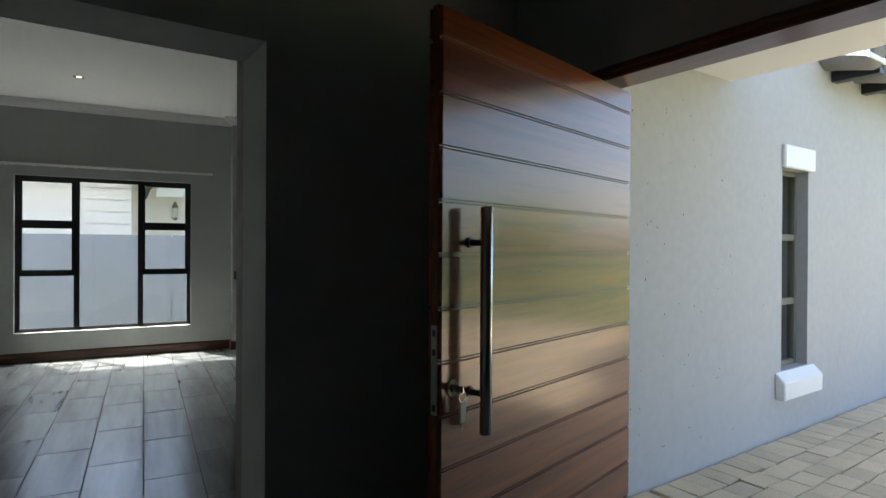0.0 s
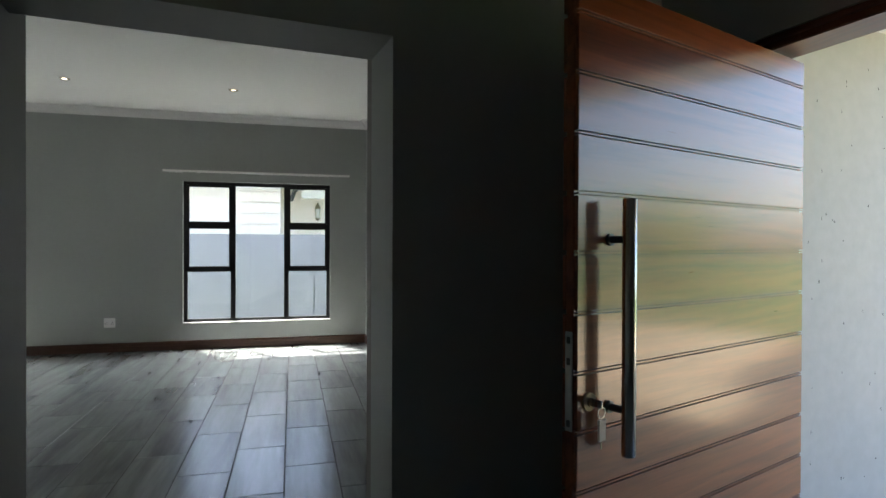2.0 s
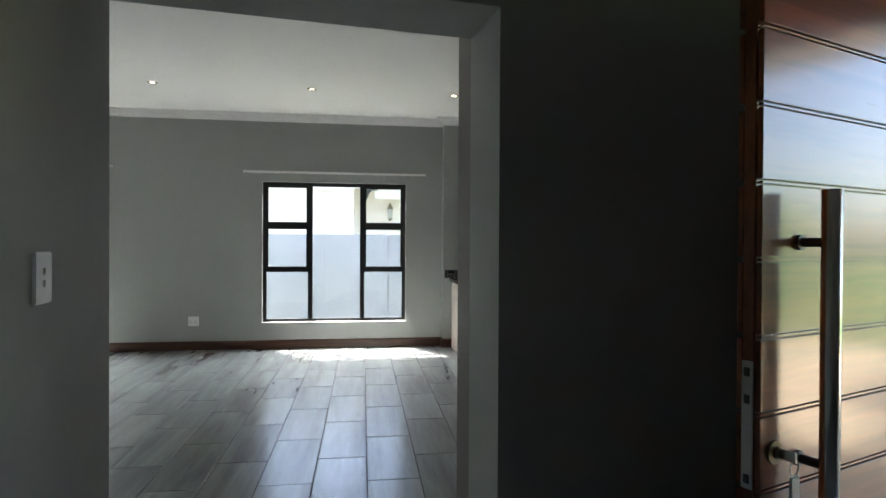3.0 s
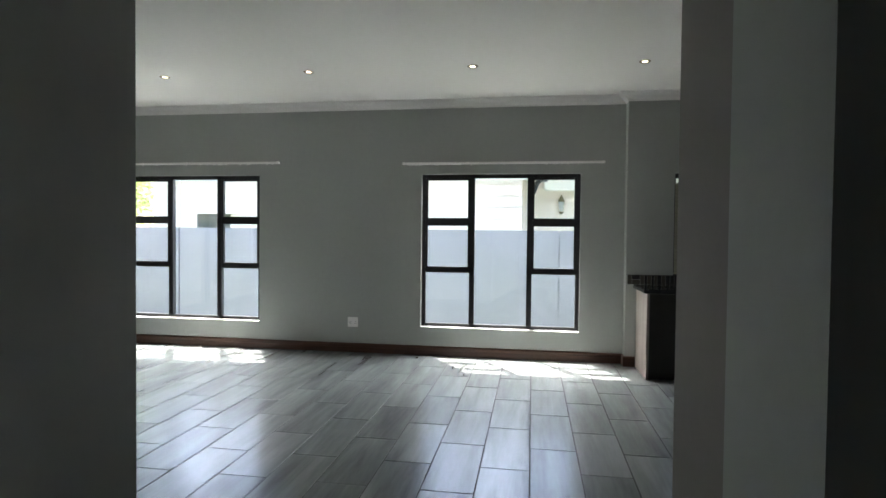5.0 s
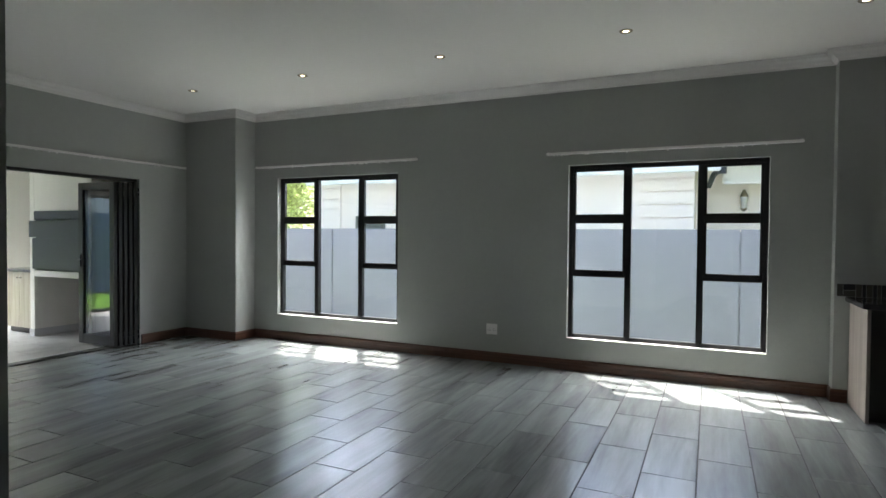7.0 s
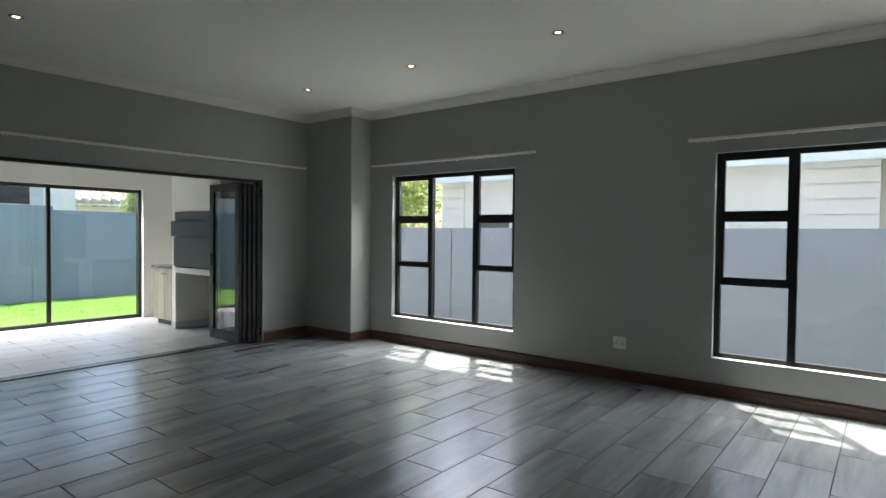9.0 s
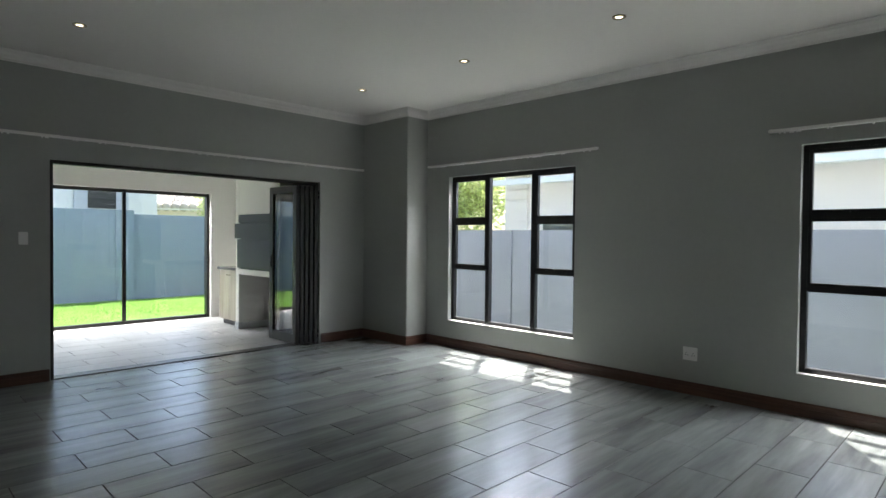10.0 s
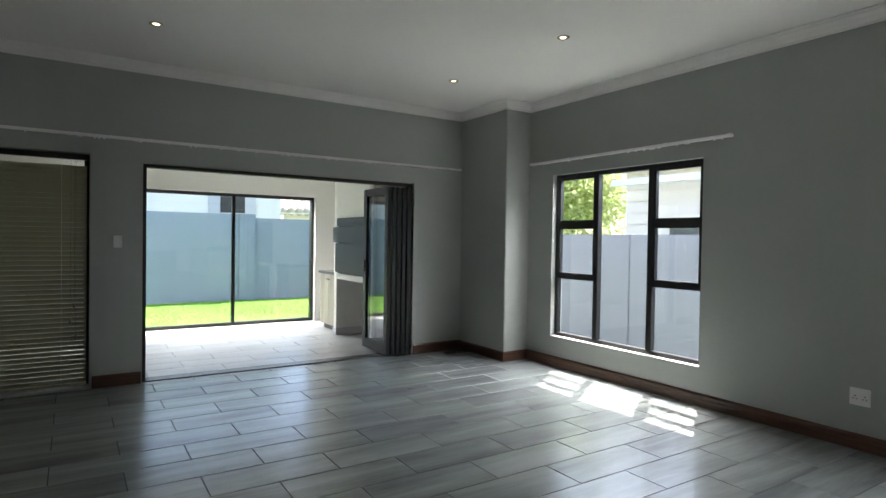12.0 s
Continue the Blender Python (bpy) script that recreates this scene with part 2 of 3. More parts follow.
def sweep(path, profile):
    """A moulding along a polyline in the plan; profile points are (out of the wall to the path's right, height)."""
    bm = bmesh.new()
    rings = []
    for i, p in enumerate(path):
        p = Vector(p)
        before = (p - Vector(path[i - 1])).normalized() if i else None
        after = (Vector(path[i + 1]) - p).normalized() if i < len(path) - 1 else None
        n1 = Vector((before.y, -before.x)) if before else None
        n2 = Vector((after.y, -after.x)) if after else None
        if n1 and n2:
            n = (n1 + n2).normalized()
            n = n / max(0.3, n.dot(n1))
        else:
            n = n1 or n2
        rings.append([bm.verts.new((p.x + n.x * o, p.y + n.y * o, z)) for o, z in profile])
    for a, b in zip(rings, rings[1:]):
        for k in range(len(profile)):
            j = (k + 1) % len(profile)
            bm.faces.new((a[k], a[j], b[j], b[k]))
    bm.faces.new(rings[0]), bm.faces.new(list(reversed(rings[-1])))
    bmesh.ops.recalc_face_normals(bm, faces=bm.faces)
    return bm


def structure(name, bm, mat, label="", category=""):
    return tagged(part(name, bm, mat), label, category or name.rstrip("_0123456789").split("_")[0], kind="structure")


# ---- the plan ----
NORTH, WEST, HIGH = 8.49, -6.065, 3.035
HALL = pose(0.885, 2.6, 0, 0, 0, 7.5)
ID = Matrix()
ALONG_Y = Matrix(((0, -1, 0, 0), (1, 0, 0, 0), (0, 0, 1, 0), (0, 0, 0, 1)))
W1, W2 = (-4.75, -2.895, 0.335, 2.17), (-0.83, 1.03, 0.335, 2.17)
KW = (2.02, 3.25, 1.0, 2.16)

structure("wall_north", panel(WEST - 0.235, 1.52, -0.3, 3.3, NORTH, NORTH + 0.17, [W1, W2], ID), WALL, "warm grey painted wall with two large windows", "wall")
structure("wall_kitchen", panel(1.52, 5.6, -0.3, 3.3, 8.35, 8.74, [KW], ID), WALL, "warm grey painted kitchen wall above the counter", "wall")
bm = cube(WEST, -5.145, 8.13, NORTH, -0.3, 3.2)
bevel(bm, 0.008, 2)
structure("wall_pilaster", bm, WALL, "grey painted pilaster in the room's corner", "pilaster")
structure("wall_west", panel(-3.2, NORTH, -0.3, 3.3, -WEST, -WEST + 0.235, [(4.45, 7.42, -0.004, 2.1), (2.75, 4.02, 0.02, 2.15)], ALONG_Y), WALL, "warm grey wall with a wide opening to the patio", "wall")
structure("wall_east", cube(5.6, 5.85, 3.6, 8.74, -0.3, 3.3), WALL, "plain grey kitchen end wall", "wall")
structure("wall_south", cube(-6.05, -0.62, 2.42, 2.65, -0.3, 3.3), WALL, "plain grey wall beside the entrance opening", "wall")
structure("wall_hall_opening", panel(-1.232, 1.25, -0.3, 3.3, 0.0, 0.295, [(-1.232, 0.0, -0.3, 2.12)], HALL), WALL, "grey wall with a square opening into the living room", "wall")
structure("wall_hall_left", panel(-1.46, -1.232, -0.3, 3.3, -3.6, 0.485, [], HALL), WALL, "grey painted side wall of the entrance hall", "wall")
structure("wall_kitchen_south", panel(0.15, 5.2, -0.3, 3.3, 0.295, 0.935, [], HALL), TAUPE, "dark taupe wall between entrance and kitchen", "wall")
structure("wall_hall_back", panel(-1.232, 1.25, -0.3, 3.3, -3.6, -3.4, [], HALL), WALL, "plain grey wall behind the entrance hall", "wall")
DOOR_M = HALL @ ALONG_Y
structure("wall_entrance", panel(-3.6, 0.295, -0.3, 3.3, -1.45, -1.25, [(-1.66, -0.36, -0.3, 2.12)], DOOR_M), WALL, "grey wall with the front door opening", "wall")
bm = cube(-6.3, 5.85, 3.3, 8.74, HIGH, HIGH + 0.12)
box(bm, -6.3, 0.9, 2.42, 3.3, HIGH, HIGH + 0.12)
structure("ceiling", bm, CEIL, "flat white painted ceiling", "ceiling")
s = structure("ceiling_hall", cube(-1.46, 1.45, -3.6, 0.29, HIGH + 0.004, HIGH + 0.124), CEIL, "flat white hall ceiling", "ceiling")
s.matrix_world = HALL

CORNICE = [(0, 2.945), (0.012, 2.945), (0.016, 2.962), (0.034, 2.972), (0.05, 2.992), (0.078, 3.008), (0.086, 3.022), (0.1, 3.024), (0.1, HIGH), (0, HIGH)]
structure("cornice", sweep([(WEST, 2.66), (WEST, 8.13), (-5.145, 8.13), (-5.145, NORTH), (1.52, NORTH), (1.52, 8.35), (5.59, 8.35)], CORNICE), CEIL, "white stepped plaster cornice under the ceiling", "cornice")
SK = [(0, 0.002), (0.018, 0.002), (0.018, 0.062), (0.015, 0.066), (0.018, 0.07), (0.018, 0.096), (0.012, 0.108), (0.006, 0.114), (0, 0.114)]
structure("baseboard", sweep([(WEST, 7.44), (WEST, 8.13), (-5.145, 8.13), (-5.145, NORTH), (1.52, NORTH), (1.52, 8.35), (1.63, 8.35)], SK), SKIRT, "dark brown wooden skirting board along the wall", "skirting")
structure("baseboard_west", sweep([(WEST, 4.04), (WEST, 4.44)], SK), SKIRT, "dark brown wooden skirting board between openings", "skirting")
s = structure("floor_bed_hall", cube(-1.4, 1.44, -3.6, 0.9, -0.25, -0.0085), GROUT, "dark grout bed under the hall tiles", "floor")
s.matrix_world = HALL
structure("floor_bed_south", cube(-6.3, -0.6, 2.45, 3.3, -0.2, -0.0065), GROUT, "dark grout bed beside the south wall", "floor")
structure("floor_bed", cube(-9.3, 5.85, 3.3, 8.55, -0.2, -0.0045), GROUT, "dark grout bed under the floor tiles", "floor")

# ---- outside ground ----
structure("ground", cube(-120, 120, -120, 120, -0.45, -0.2), LAWN, "green lawn around the house", "ground")


# ---- windows ----
def pane_box(w, h):
    bm = bmesh.new()
    box(bm, -w / 2, w / 2, -0.003, 0.003, -h / 2, h / 2)
    return bm


def glazed(parent, m, w, h, label="clear glass pane"):
    p = part("pane", pane_box(w, h), GLASS, parent, label)
    p.matrix_basis = m
    p.visible_shadow = False
    return p


def bar(parent, name, x0, x1, z0, z1, y0=0.0, y1=0.06, mat=None, w=0.004):
    return part(name, cube(x0, x1, y0, y1, z0, z1, w), mat or BLACK, parent)


def tall_window(name, hole, y, label):
    """Black aluminium window: a fixed centre light between two columns of three lights, the upper two in sashes."""
    x0, x1, z0, z1 = hole
    w = empty(name, pose(x0, y, z0))
    W, H = x1 - x0, z1 - z0
    f = 0.045
    bar(w, "frame_stile", 0, f, 0, H), bar(w, "frame_stile", W - f, W, 0, H)
    bar(w, "frame_rail", f, W - f, 0, f), bar(w, "frame_rail", f, W - f, H - f, H)
    ma, mb = 0.325 * W, 0.69 * W
    bar(w, "mullion", ma - 0.03, ma + 0.03, f, H - f, -0.006), bar(w, "mullion", mb - 0.03, mb + 0.03, f, H - f, -0.006)
    zt, zl = 1.605 - z0, 1.02 - z0
    for a, b in ((f, ma - 0.03), (mb + 0.03, W - f)):
        for z in (zt, zl):
            bar(w, "transom", a, b, z - 0.025, z + 0.025)
        for c, d, sash in ((f, zl - 0.025, 0.0), (zl + 0.025, zt - 0.025, 0.022), (zt + 0.025, H - f, 0.022)):
            if sash:
                s = part("sash", cube(a, a + sash, 0.004, 0.05, c, d, 0.002), BLACK, w)
                for q in ((b - sash, b, c, d), (a + sash, b - sash, c, c + sash), (a + sash, b - sash, d - sash, d)):
                    part("sash_bar", cube(q[0], q[1], 0.004, 0.05, q[2], q[3], 0.002), BLACK, s)
                bm = cube((a + b) / 2 - 0.05, (a + b) / 2 + 0.05, -0.012, 0.004, c + 0.004, c + 0.016, 0.003)
                box(bm, (a + b) / 2 - 0.012, (a + b) / 2 + 0.012, -0.02, 0.0, c, c + 0.022)
                part("latch", bm, BLACK, w)
            glazed(w, pose((a + b) / 2, 0.03, (c + d) / 2), b - a - 2 * sash, d - c - 2 * sash)
    glazed(w, pose((ma + mb) / 2, 0.03, H / 2), mb - ma - 0.06, H - 2 * f)
    part("sill", cube(0.0, W, -0.058, -0.001, -0.001, 0.006), WHITE, w, "white painted inner sill")
    return tagged(w, label, "window", "black framed windows", "structure")


tall_window("window_1", W1, NORTH + 0.06, "black aluminium window with seven panes facing the boundary wall")
tall_window("window_2", W2, NORTH + 0.06, "black aluminium window with seven panes beside the kitchen")


def small_window(name, m, W, H, mat, label, cuts):
    w = empty(name, m)
    f = 0.04
    bar(w, "frame_stile", 0, f, 0, H, mat=mat), bar(w, "frame_stile", W - f, W, 0, H, mat=mat)
    bar(w, "frame_rail", f, W - f, 0, f, mat=mat), bar(w, "frame_rail", f, W - f, H - f, H, mat=mat)
    zs = [f, *cuts, H - f]
    for z in cuts:
        bar(w, "transom", f, W - f, z - 0.025, z + 0.025, mat=mat)
    for a, b in zip(zs, zs[1:]):
        glazed(w, pose(W / 2, 0.03, (a + b) / 2), W - 2 * f, b - a - 0.02)
    return tagged(w, label, "window", kind="structure")


small_window("window_3", pose(KW[0], 8.47, KW[2]), KW[1] - KW[0], KW[3] - KW[2], BLACK, "black aluminium kitchen window behind a blind", [])
small_window("window_4", ALONG_Y @ pose(2.75, 6.18, 0.02), 1.27, 2.13, BLACK, "black aluminium floor-length window behind a blind", [1.6])


def blind(name, m, W, H, tilt, label, pitch=0.043, paint=None):
    """A Venetian blind: head rail, slats, bottom rail and cords with their knobs."""
    b = empty(name, m)
    part("head_rail", cube(0, W, -0.02, 0.03, H - 0.05, H, 0.004), BRONZE, b)
    part("bottom_rail", cube(0.005, W - 0.005, -0.022, 0.022, 0.01, 0.03, 0.004), BLIND, b)
    bm = bmesh.new()
    prof = [(-0.024, -0.0022), (-0.012, 0.0012), (0, 0.0024), (0.012, 0.0012), (0.024, -0.0022)]
    va = [bm.verts.new((0.006, o, z)) for o, z in prof] + [bm.verts.new((0.006, o, z - 0.0012)) for o, z in reversed(prof)]
    vb = [bm.verts.new((W - 0.006, v.co.y, v.co.z)) for v in va]
    for k in range(len(va)):
        j = (k + 1) % len(va)
        bm.faces.new((va[k], va[j], vb[j], vb[k]))
    bm.faces.new(va), bm.faces.new(list(reversed(vb)))
    bmesh.ops.recalc_face_normals(bm, faces=bm.faces)
    slat = mesh_of("slat", bm, paint or BLIND)
    n = int((H - 0.1) / pitch)
    rng = random.Random(4)
    for k in range(n):
        s = new("slat", slat)
        s.parent = b
        s.matrix_basis = pose(0, 0.004, 0.05 + k * pitch, tilt + rng.uniform(-3, 3))
    for x in (0.16 * W, 0.84 * W):
        bm = bmesh.new()
        rod(bm, (x, -0.026, 0.02), (x, -0.026, H - 0.04), 0.0016, 6)
        part("ladder_cord", bm, CORD, b)
    for x, z in ((W - 0.09, 0.46), (W - 0.13, 0.6), (W - 0.1, 0.74)):
        bm = bmesh.new()
        rod(bm, (x, -0.034, z + 0.02), (x, -0.034, H - 0.06), 0.001, 6)
        rod(bm, (x, -0.034, z - 0.02), (x, -0.034, z + 0.02), 0.009, 10, 0.004)
        part("pull_cord", bm, DARKSTEEL, b, "blind cord with a dark tassel")
    return tagged(b, label, "blind")


blind("venetian_blind", ALONG_Y @ pose(2.765, 6.115, 0.03), 1.24, 2.11, -58, "closed cream Venetian blind in the floor-length window")
blind("venetian_blind", pose(KW[0] + 0.015, 8.41, KW[2] + 0.03), KW[1] - KW[0] - 0.03, 1.12, 68, "Venetian blind above the kitchen counter, cream darkened in colour as if backlit", paint=SHADEDBLIND)


# ---- folding doors to the patio ----
def folding_doors():
    d = empty("folding_door", pose(WEST, 4.45, 0))
    W, H = 2.97, 2.1
    bar_m = BRONZE
    part("frame_stile", cube(-0.14, -0.04, 0, 0.035, 0.0, H, 0.003), bar_m, d)
    part("frame_stile", cube(-0.14, -0.04, W - 0.04, W, 0.0, H, 0.003), bar_m, d)
    part("frame_head", cube(-0.14, -0.04, 0.035, W - 0.04, H - 0.035, H, 0.003), bar_m, d)
    bm = cube(-0.14, -0.02, 0.0, W, 0.0005, 0.008, 0.002)
    part("floor_track", bm, BRONZE, d)
    LW, LH = 0.68, 2.02
    for k in range(5):
        y = 2.6 + k * 0.068
        x0, x1 = -0.65, 0.03
        s = 0.085
        leaf = part("leaf", cube(x0, x0 + s, y, y + 0.045, 0.02, 0.02 + LH, 0.003), bar_m, d, "dark bronze aluminium folding leaf")
        part("leaf_stile", cube(x1 - s, x1, y, y + 0.045, 0.02, 0.02 + LH, 0.003), bar_m, leaf)
        part("leaf_rail", cube(x0 + s, x1 - s, y, y + 0.045, 0.02, 0.14, 0.003), bar_m, leaf)
        part("leaf_rail", cube(x0 + s, x1 - s, y, y + 0.045, LH - 0.07, 0.02 + LH, 0.003), bar_m, leaf)
        p = glazed(leaf, pose((x0 + x1) / 2, y + 0.022, 1.04), LW - 2 * s, LH - 0.22)
        for z in (0.1, 0.16, 1.9, 1.96):
            bm = bmesh.new()
            rod(bm, (x1 + 0.004, y + 0.056, z - 0.022), (x1 + 0.004, y + 0.056, z + 0.022), 0.009, 10)
            part("hinge", bm, BLACK, leaf)
        bm = bmesh.new()
        rod(bm, (x0 + 0.1, y - 0.004, 0.2), (x0 + 0.1, y - 0.004, 1.95), 0.004, 6)
        part("gasket", bm, GREYALU, leaf)
    bm = cube(-0.62, -0.59, 2.585, 2.6, 0.98, 1.14, 0.003)
    rod(bm, (-0.605, 2.6, 1.08), (-0.605, 2.555, 1.08), 0.008, 10)
    rod(bm, (-0.605, 2.558, 1.08), (-0.5, 2.558, 1.08), 0.009, 10)
    part("handle", bm, BLACK, d, "black lever handle")
    return tagged(d, "dark bronze folding glass doors stacked open beside the wall", "door", kind="structure")


folding_doors().name = "door_1"


# ---- living room fixtures ----
def downlight(x, y):
    d = empty("downlight", pose(x, y, HIGH))
    bm = bmesh.new()
    ring = [(0.024, -0.001), (0.03, -0.006), (0.044, -0.008), (0.05, -0.005), (0.051, 0.0)]
    seg = 24
    rows = [[bm.verts.new((r * math.cos(2 * math.pi * k / seg), r * math.sin(2 * math.pi * k / seg), z)) for k in range(seg)] for r, z in ring]
    for a, b in zip(rows, rows[1:]):
        for k in range(seg):
            bm.faces.new((a[k], a[(k + 1) % seg], b[(k + 1) % seg], b[k]))
    bmesh.ops.recalc_face_normals(bm, faces=bm.faces)
    # dark brass stands in for the shadow on the rim
    part("rim", bm, BRASS, d, "metal rim coloured dark for the shadow on it", True)
    bm = bmesh.new()
    rod(bm, (0, 0, -0.003), (0, 0, -0.0005), 0.024, 20)
    part("lamp", bm, LAMP, d, "small glowing warm lamp")
    return tagged(d, "small round recessed ceiling downlight, switched on", "downlight", "ceiling downlights")


for x, y in ((-4.81, 7.145), (-3.26, 7.145), (-1.71, 7.145), (-0.09, 7.145), (1.47, 7.18), (-4.84, 4.42)):
    downlight(x, y)


def curtain_track(name_m, L, label):
    c = empty("curtain_track", name_m)
    bm = cube(0, L, -0.055, -0.012, -0.012, 0.013, 0.005)
    part("rail", bm, WHITE, c)
    n = max(3, int(L / 0.6))
    for k in range(n + 1):
        x = 0.02 + (L - 0.04) * k / n
        part("bracket", cube(x - 0.012, x + 0.012, -0.058, 0, 0.0, 0.016, 0.002), WHITE, c)
    rng = random.Random(int(L * 100))
    glider = mesh_of("glider", cube(-0.006, 0.006, -0.04, -0.026, -0.024, -0.011), PLASTIC)
    for k in range(int(L / 0.13)):
        g = new("glider", glider)
        g.parent, g.location = c, (rng.uniform(0.03, L - 0.03), 0, 0)
    return tagged(c, label, "curtain track", "curtain tracks")


curtain_track(pose(-5.1, NORTH, 2.318), 2.48, "white curtain track above the window")
curtain_track(pose(-1.06, NORTH, 2.292), 2.35, "white curtain track above the window")
curtain_track(ALONG_Y @ pose(2.7, -WEST, 2.312), 5.4, "long white curtain track above the folding doors")


def switch_plate(m, kind):
    p = empty("light_switch" if kind != "socket" else "wall_socket", m)
    w, h = (0.064, 0.06) if kind == "socket" else (0.05, 0.064) if kind == "double" else (0.036, 0.058)
    part("plate", cube(-w, w, -0.009, 0, -h, h, 0.003), PLASTIC, p)
    if kind == "socket":
        for dx in (-0.03, 0.03):
            bm = bmesh.new()
            for a, z in ((0, 0.006), (-0.011, -0.014), (0.011, -0.014)):
                rod(bm, (dx + a, -0.0096, z), (dx + a, -0.008, z), 0.0042, 10)
            part("socket_holes", bm, HOLE, p)
        for dx in (-0.012, 0.012):
            part("rocker", cube(dx - 0.007, dx + 0.007, -0.012, -0.008, 0.026, 0.046, 0.002), PLASTIC, p)
    elif kind == "double":
        for z in (-0.014, 0.016):
            part("rocker", cube(-0.01, 0.012, -0.014, -0.008, z - 0.011, z + 0.011, 0.003), PLASTIC, p)
    else:
        part("rocker", cube(-0.012, 0.012, -0.012, -0.008, -0.02, 0.02, 0.003), PLASTIC, p)
    return p


tagged(switch_plate(pose(-1.672, NORTH, 0.37), "socket"), "white double wall socket above the skirting board", "socket")
tagged(switch_plate(ALONG_Y @ pose(4.244, -WEST, 1.352), "plain"), "white light switch beside the patio opening", "switch")
tagged(switch_plate(HALL @ ALONG_Y @ pose(-0.09, 1.232, 1.28), "double"), "white double light switch on the hall wall", "switch")


# ---- entrance: front door ----
def front_door():
    a = math.degrees(math.atan2(0.274, 1.218))
    L, T, H0, H1 = 1.245, 0.052, 0.012, 2.055
    d = empty("door_2", HALL @ pose(0.246, -0.787, 0, 0, 0, a))
    part("core", cube(0.0, L, 0.013, T - 0.013, H0, H1, 0.002), DOORWOOD, d)
    joints = [H0] + [1.34 + 0.154 * k for k in range(-8, 5)] + [H1]
    for lo, hi in zip(joints, joints[1:]):
        for y0, y1 in ((0.0, 0.0115), (T - 0.0115, T)):
            bm = cube(0.002, L - 0.002, y0, y1, lo + 0.0065, hi - 0.0065, 0.0012)
            part("plank", bm, DOORWOOD, d)
        if lo > H0:
            part("groove_bead", cube(0.004, L - 0.004, 0.001, 0.0118, lo - 0.0022, lo + 0.0022, 0.0008), DOORWOOD, d)
    h = bmesh.new()
    x = 0.128
    rod(h, (x, -0.062, 0.815), (x, -0.062, 1.48), 0.0185, 28)
    bevel(h, 0.0015, 1)
    handle = part("pull_handle", h, STEEL, d, "tall brushed steel pull handle", True)
    for z in (0.93, 1.375):
        bm = bmesh.new()
        rod(bm, (x, -0.058, z), (x - 0.004, 0.0, z), 0.0095, 14)
        rod(bm, (x - 0.004, -0.008, z), (x - 0.004, 0.001, z), 0.016, 16)
        part("standoff", bm, DARKSTEEL, handle)
    part("lock_plate", cube(-0.0025, 0.001, 0.014, 0.038, 0.88, 1.137, 0.001), NICKEL, d, "steel lock plate in the door's edge")
    for z in (0.9, 1.115, 1.06):
        part("lock_bolt", cube(-0.0045, 0.0, 0.02, 0.032, z - 0.009, z + 0.009, 0.001), DARKSTEEL, d)
    bm = bmesh.new()
    rod(bm, (0.045, -0.006, 0.955), (0.045, 0.0, 0.955), 0.024, 20)
    rod(bm, (0.045, -0.012, 0.955), (0.045, -0.006, 0.955), 0.012, 14)
    part("escutcheon", bm, BRASS, d, "round metal lock escutcheon")
    return tagged(d, "open red-brown varnished plank door with a tall steel handle", "door", kind="structure")


front_door()


def keys():
    a = math.degrees(math.atan2(0.274, 1.218))
    k = empty("key_bunch", HALL @ pose(0.246, -0.787, 0, 0, 0, a))
    part("key", cube(0.043, 0.047, -0.045, -0.01, 0.946, 0.966, 0.001), STEEL, k)
    bm = bmesh.new()
    seg = 20
    for j in range(seg):
        p, q = 2 * math.pi * j / seg, 2 * math.pi * (j + 1) / seg
        rod(bm, (0.048 + 0.014 * math.cos(p), -0.04, 0.935 + 0.014 * math.sin(p)), (0.048 + 0.014 * math.cos(q), -0.04, 0.935 + 0.014 * math.sin(q)), 0.0014, 6)
    part("key_ring", bm, STEEL, k)
    bm = cube(0.034, 0.064, -0.043, -0.037, 0.862, 0.92, 0.004)
    part("key_tag", bm, TAG, k, "pale plastic key tag")
    part("spare_key", cube(0.05, 0.056, -0.036, -0.034, 0.84, 0.92, 0.001), BRASS, k)
    return tagged(k, "key with a pale tag hanging in the door's lock", "keys")


keys()
f = empty("door_frame", HALL)
for v0, v1 in ((-1.66, -1.61), (-0.41, -0.36)):
    part("jamb", cube(1.27, 1.43, v0, v1, -0.02, 2.07, 0.004), FRAMEWOOD, f)
part("head", cube(1.27, 1.43, -1.66, -0.36, 2.07, 2.12, 0.004), FRAMEWOOD, f)
part("stop_bead", cube(1.25, 1.27, -1.6, -0.42, 2.095, 2.115, 0.003), FRAMEWOOD, f)
tagged(f, "red-brown varnished wooden door frame", "door frame", kind="structure").name = "trim_door_frame"

# ---- outside the front door ----
NW = (3.84, 4.27, 0.45, 1.97)
structure("wall_outside", panel(1.45, 12.0, -0.4, 2.92, -0.08, 0.285, [NW], HALL), PORCHWALL, "blue-grey painted outside wall with small pits", "wall")
small_window("window_5", HALL @ pose(NW[0], 0.0, NW[2]), NW[1] - NW[0], NW[3] - NW[2], GREYALU, "narrow grey framed window in the outside wall", [0.5, 1.0])
blind("venetian_blind", HALL @ pose(NW[0] + 0.03, 0.15, NW[2] + 0.03), 0.36, 1.45, -30, "pale blind behind the narrow outside window")
part_l = structure("trim_lintel", cube(3.83, 4.33, -0.11, -0.079, 1.97, 2.14, 0.006), WHITE, "white painted block lintel above the narrow window", "lintel")
part_l.matrix_world = HALL
bm = bmesh.new()
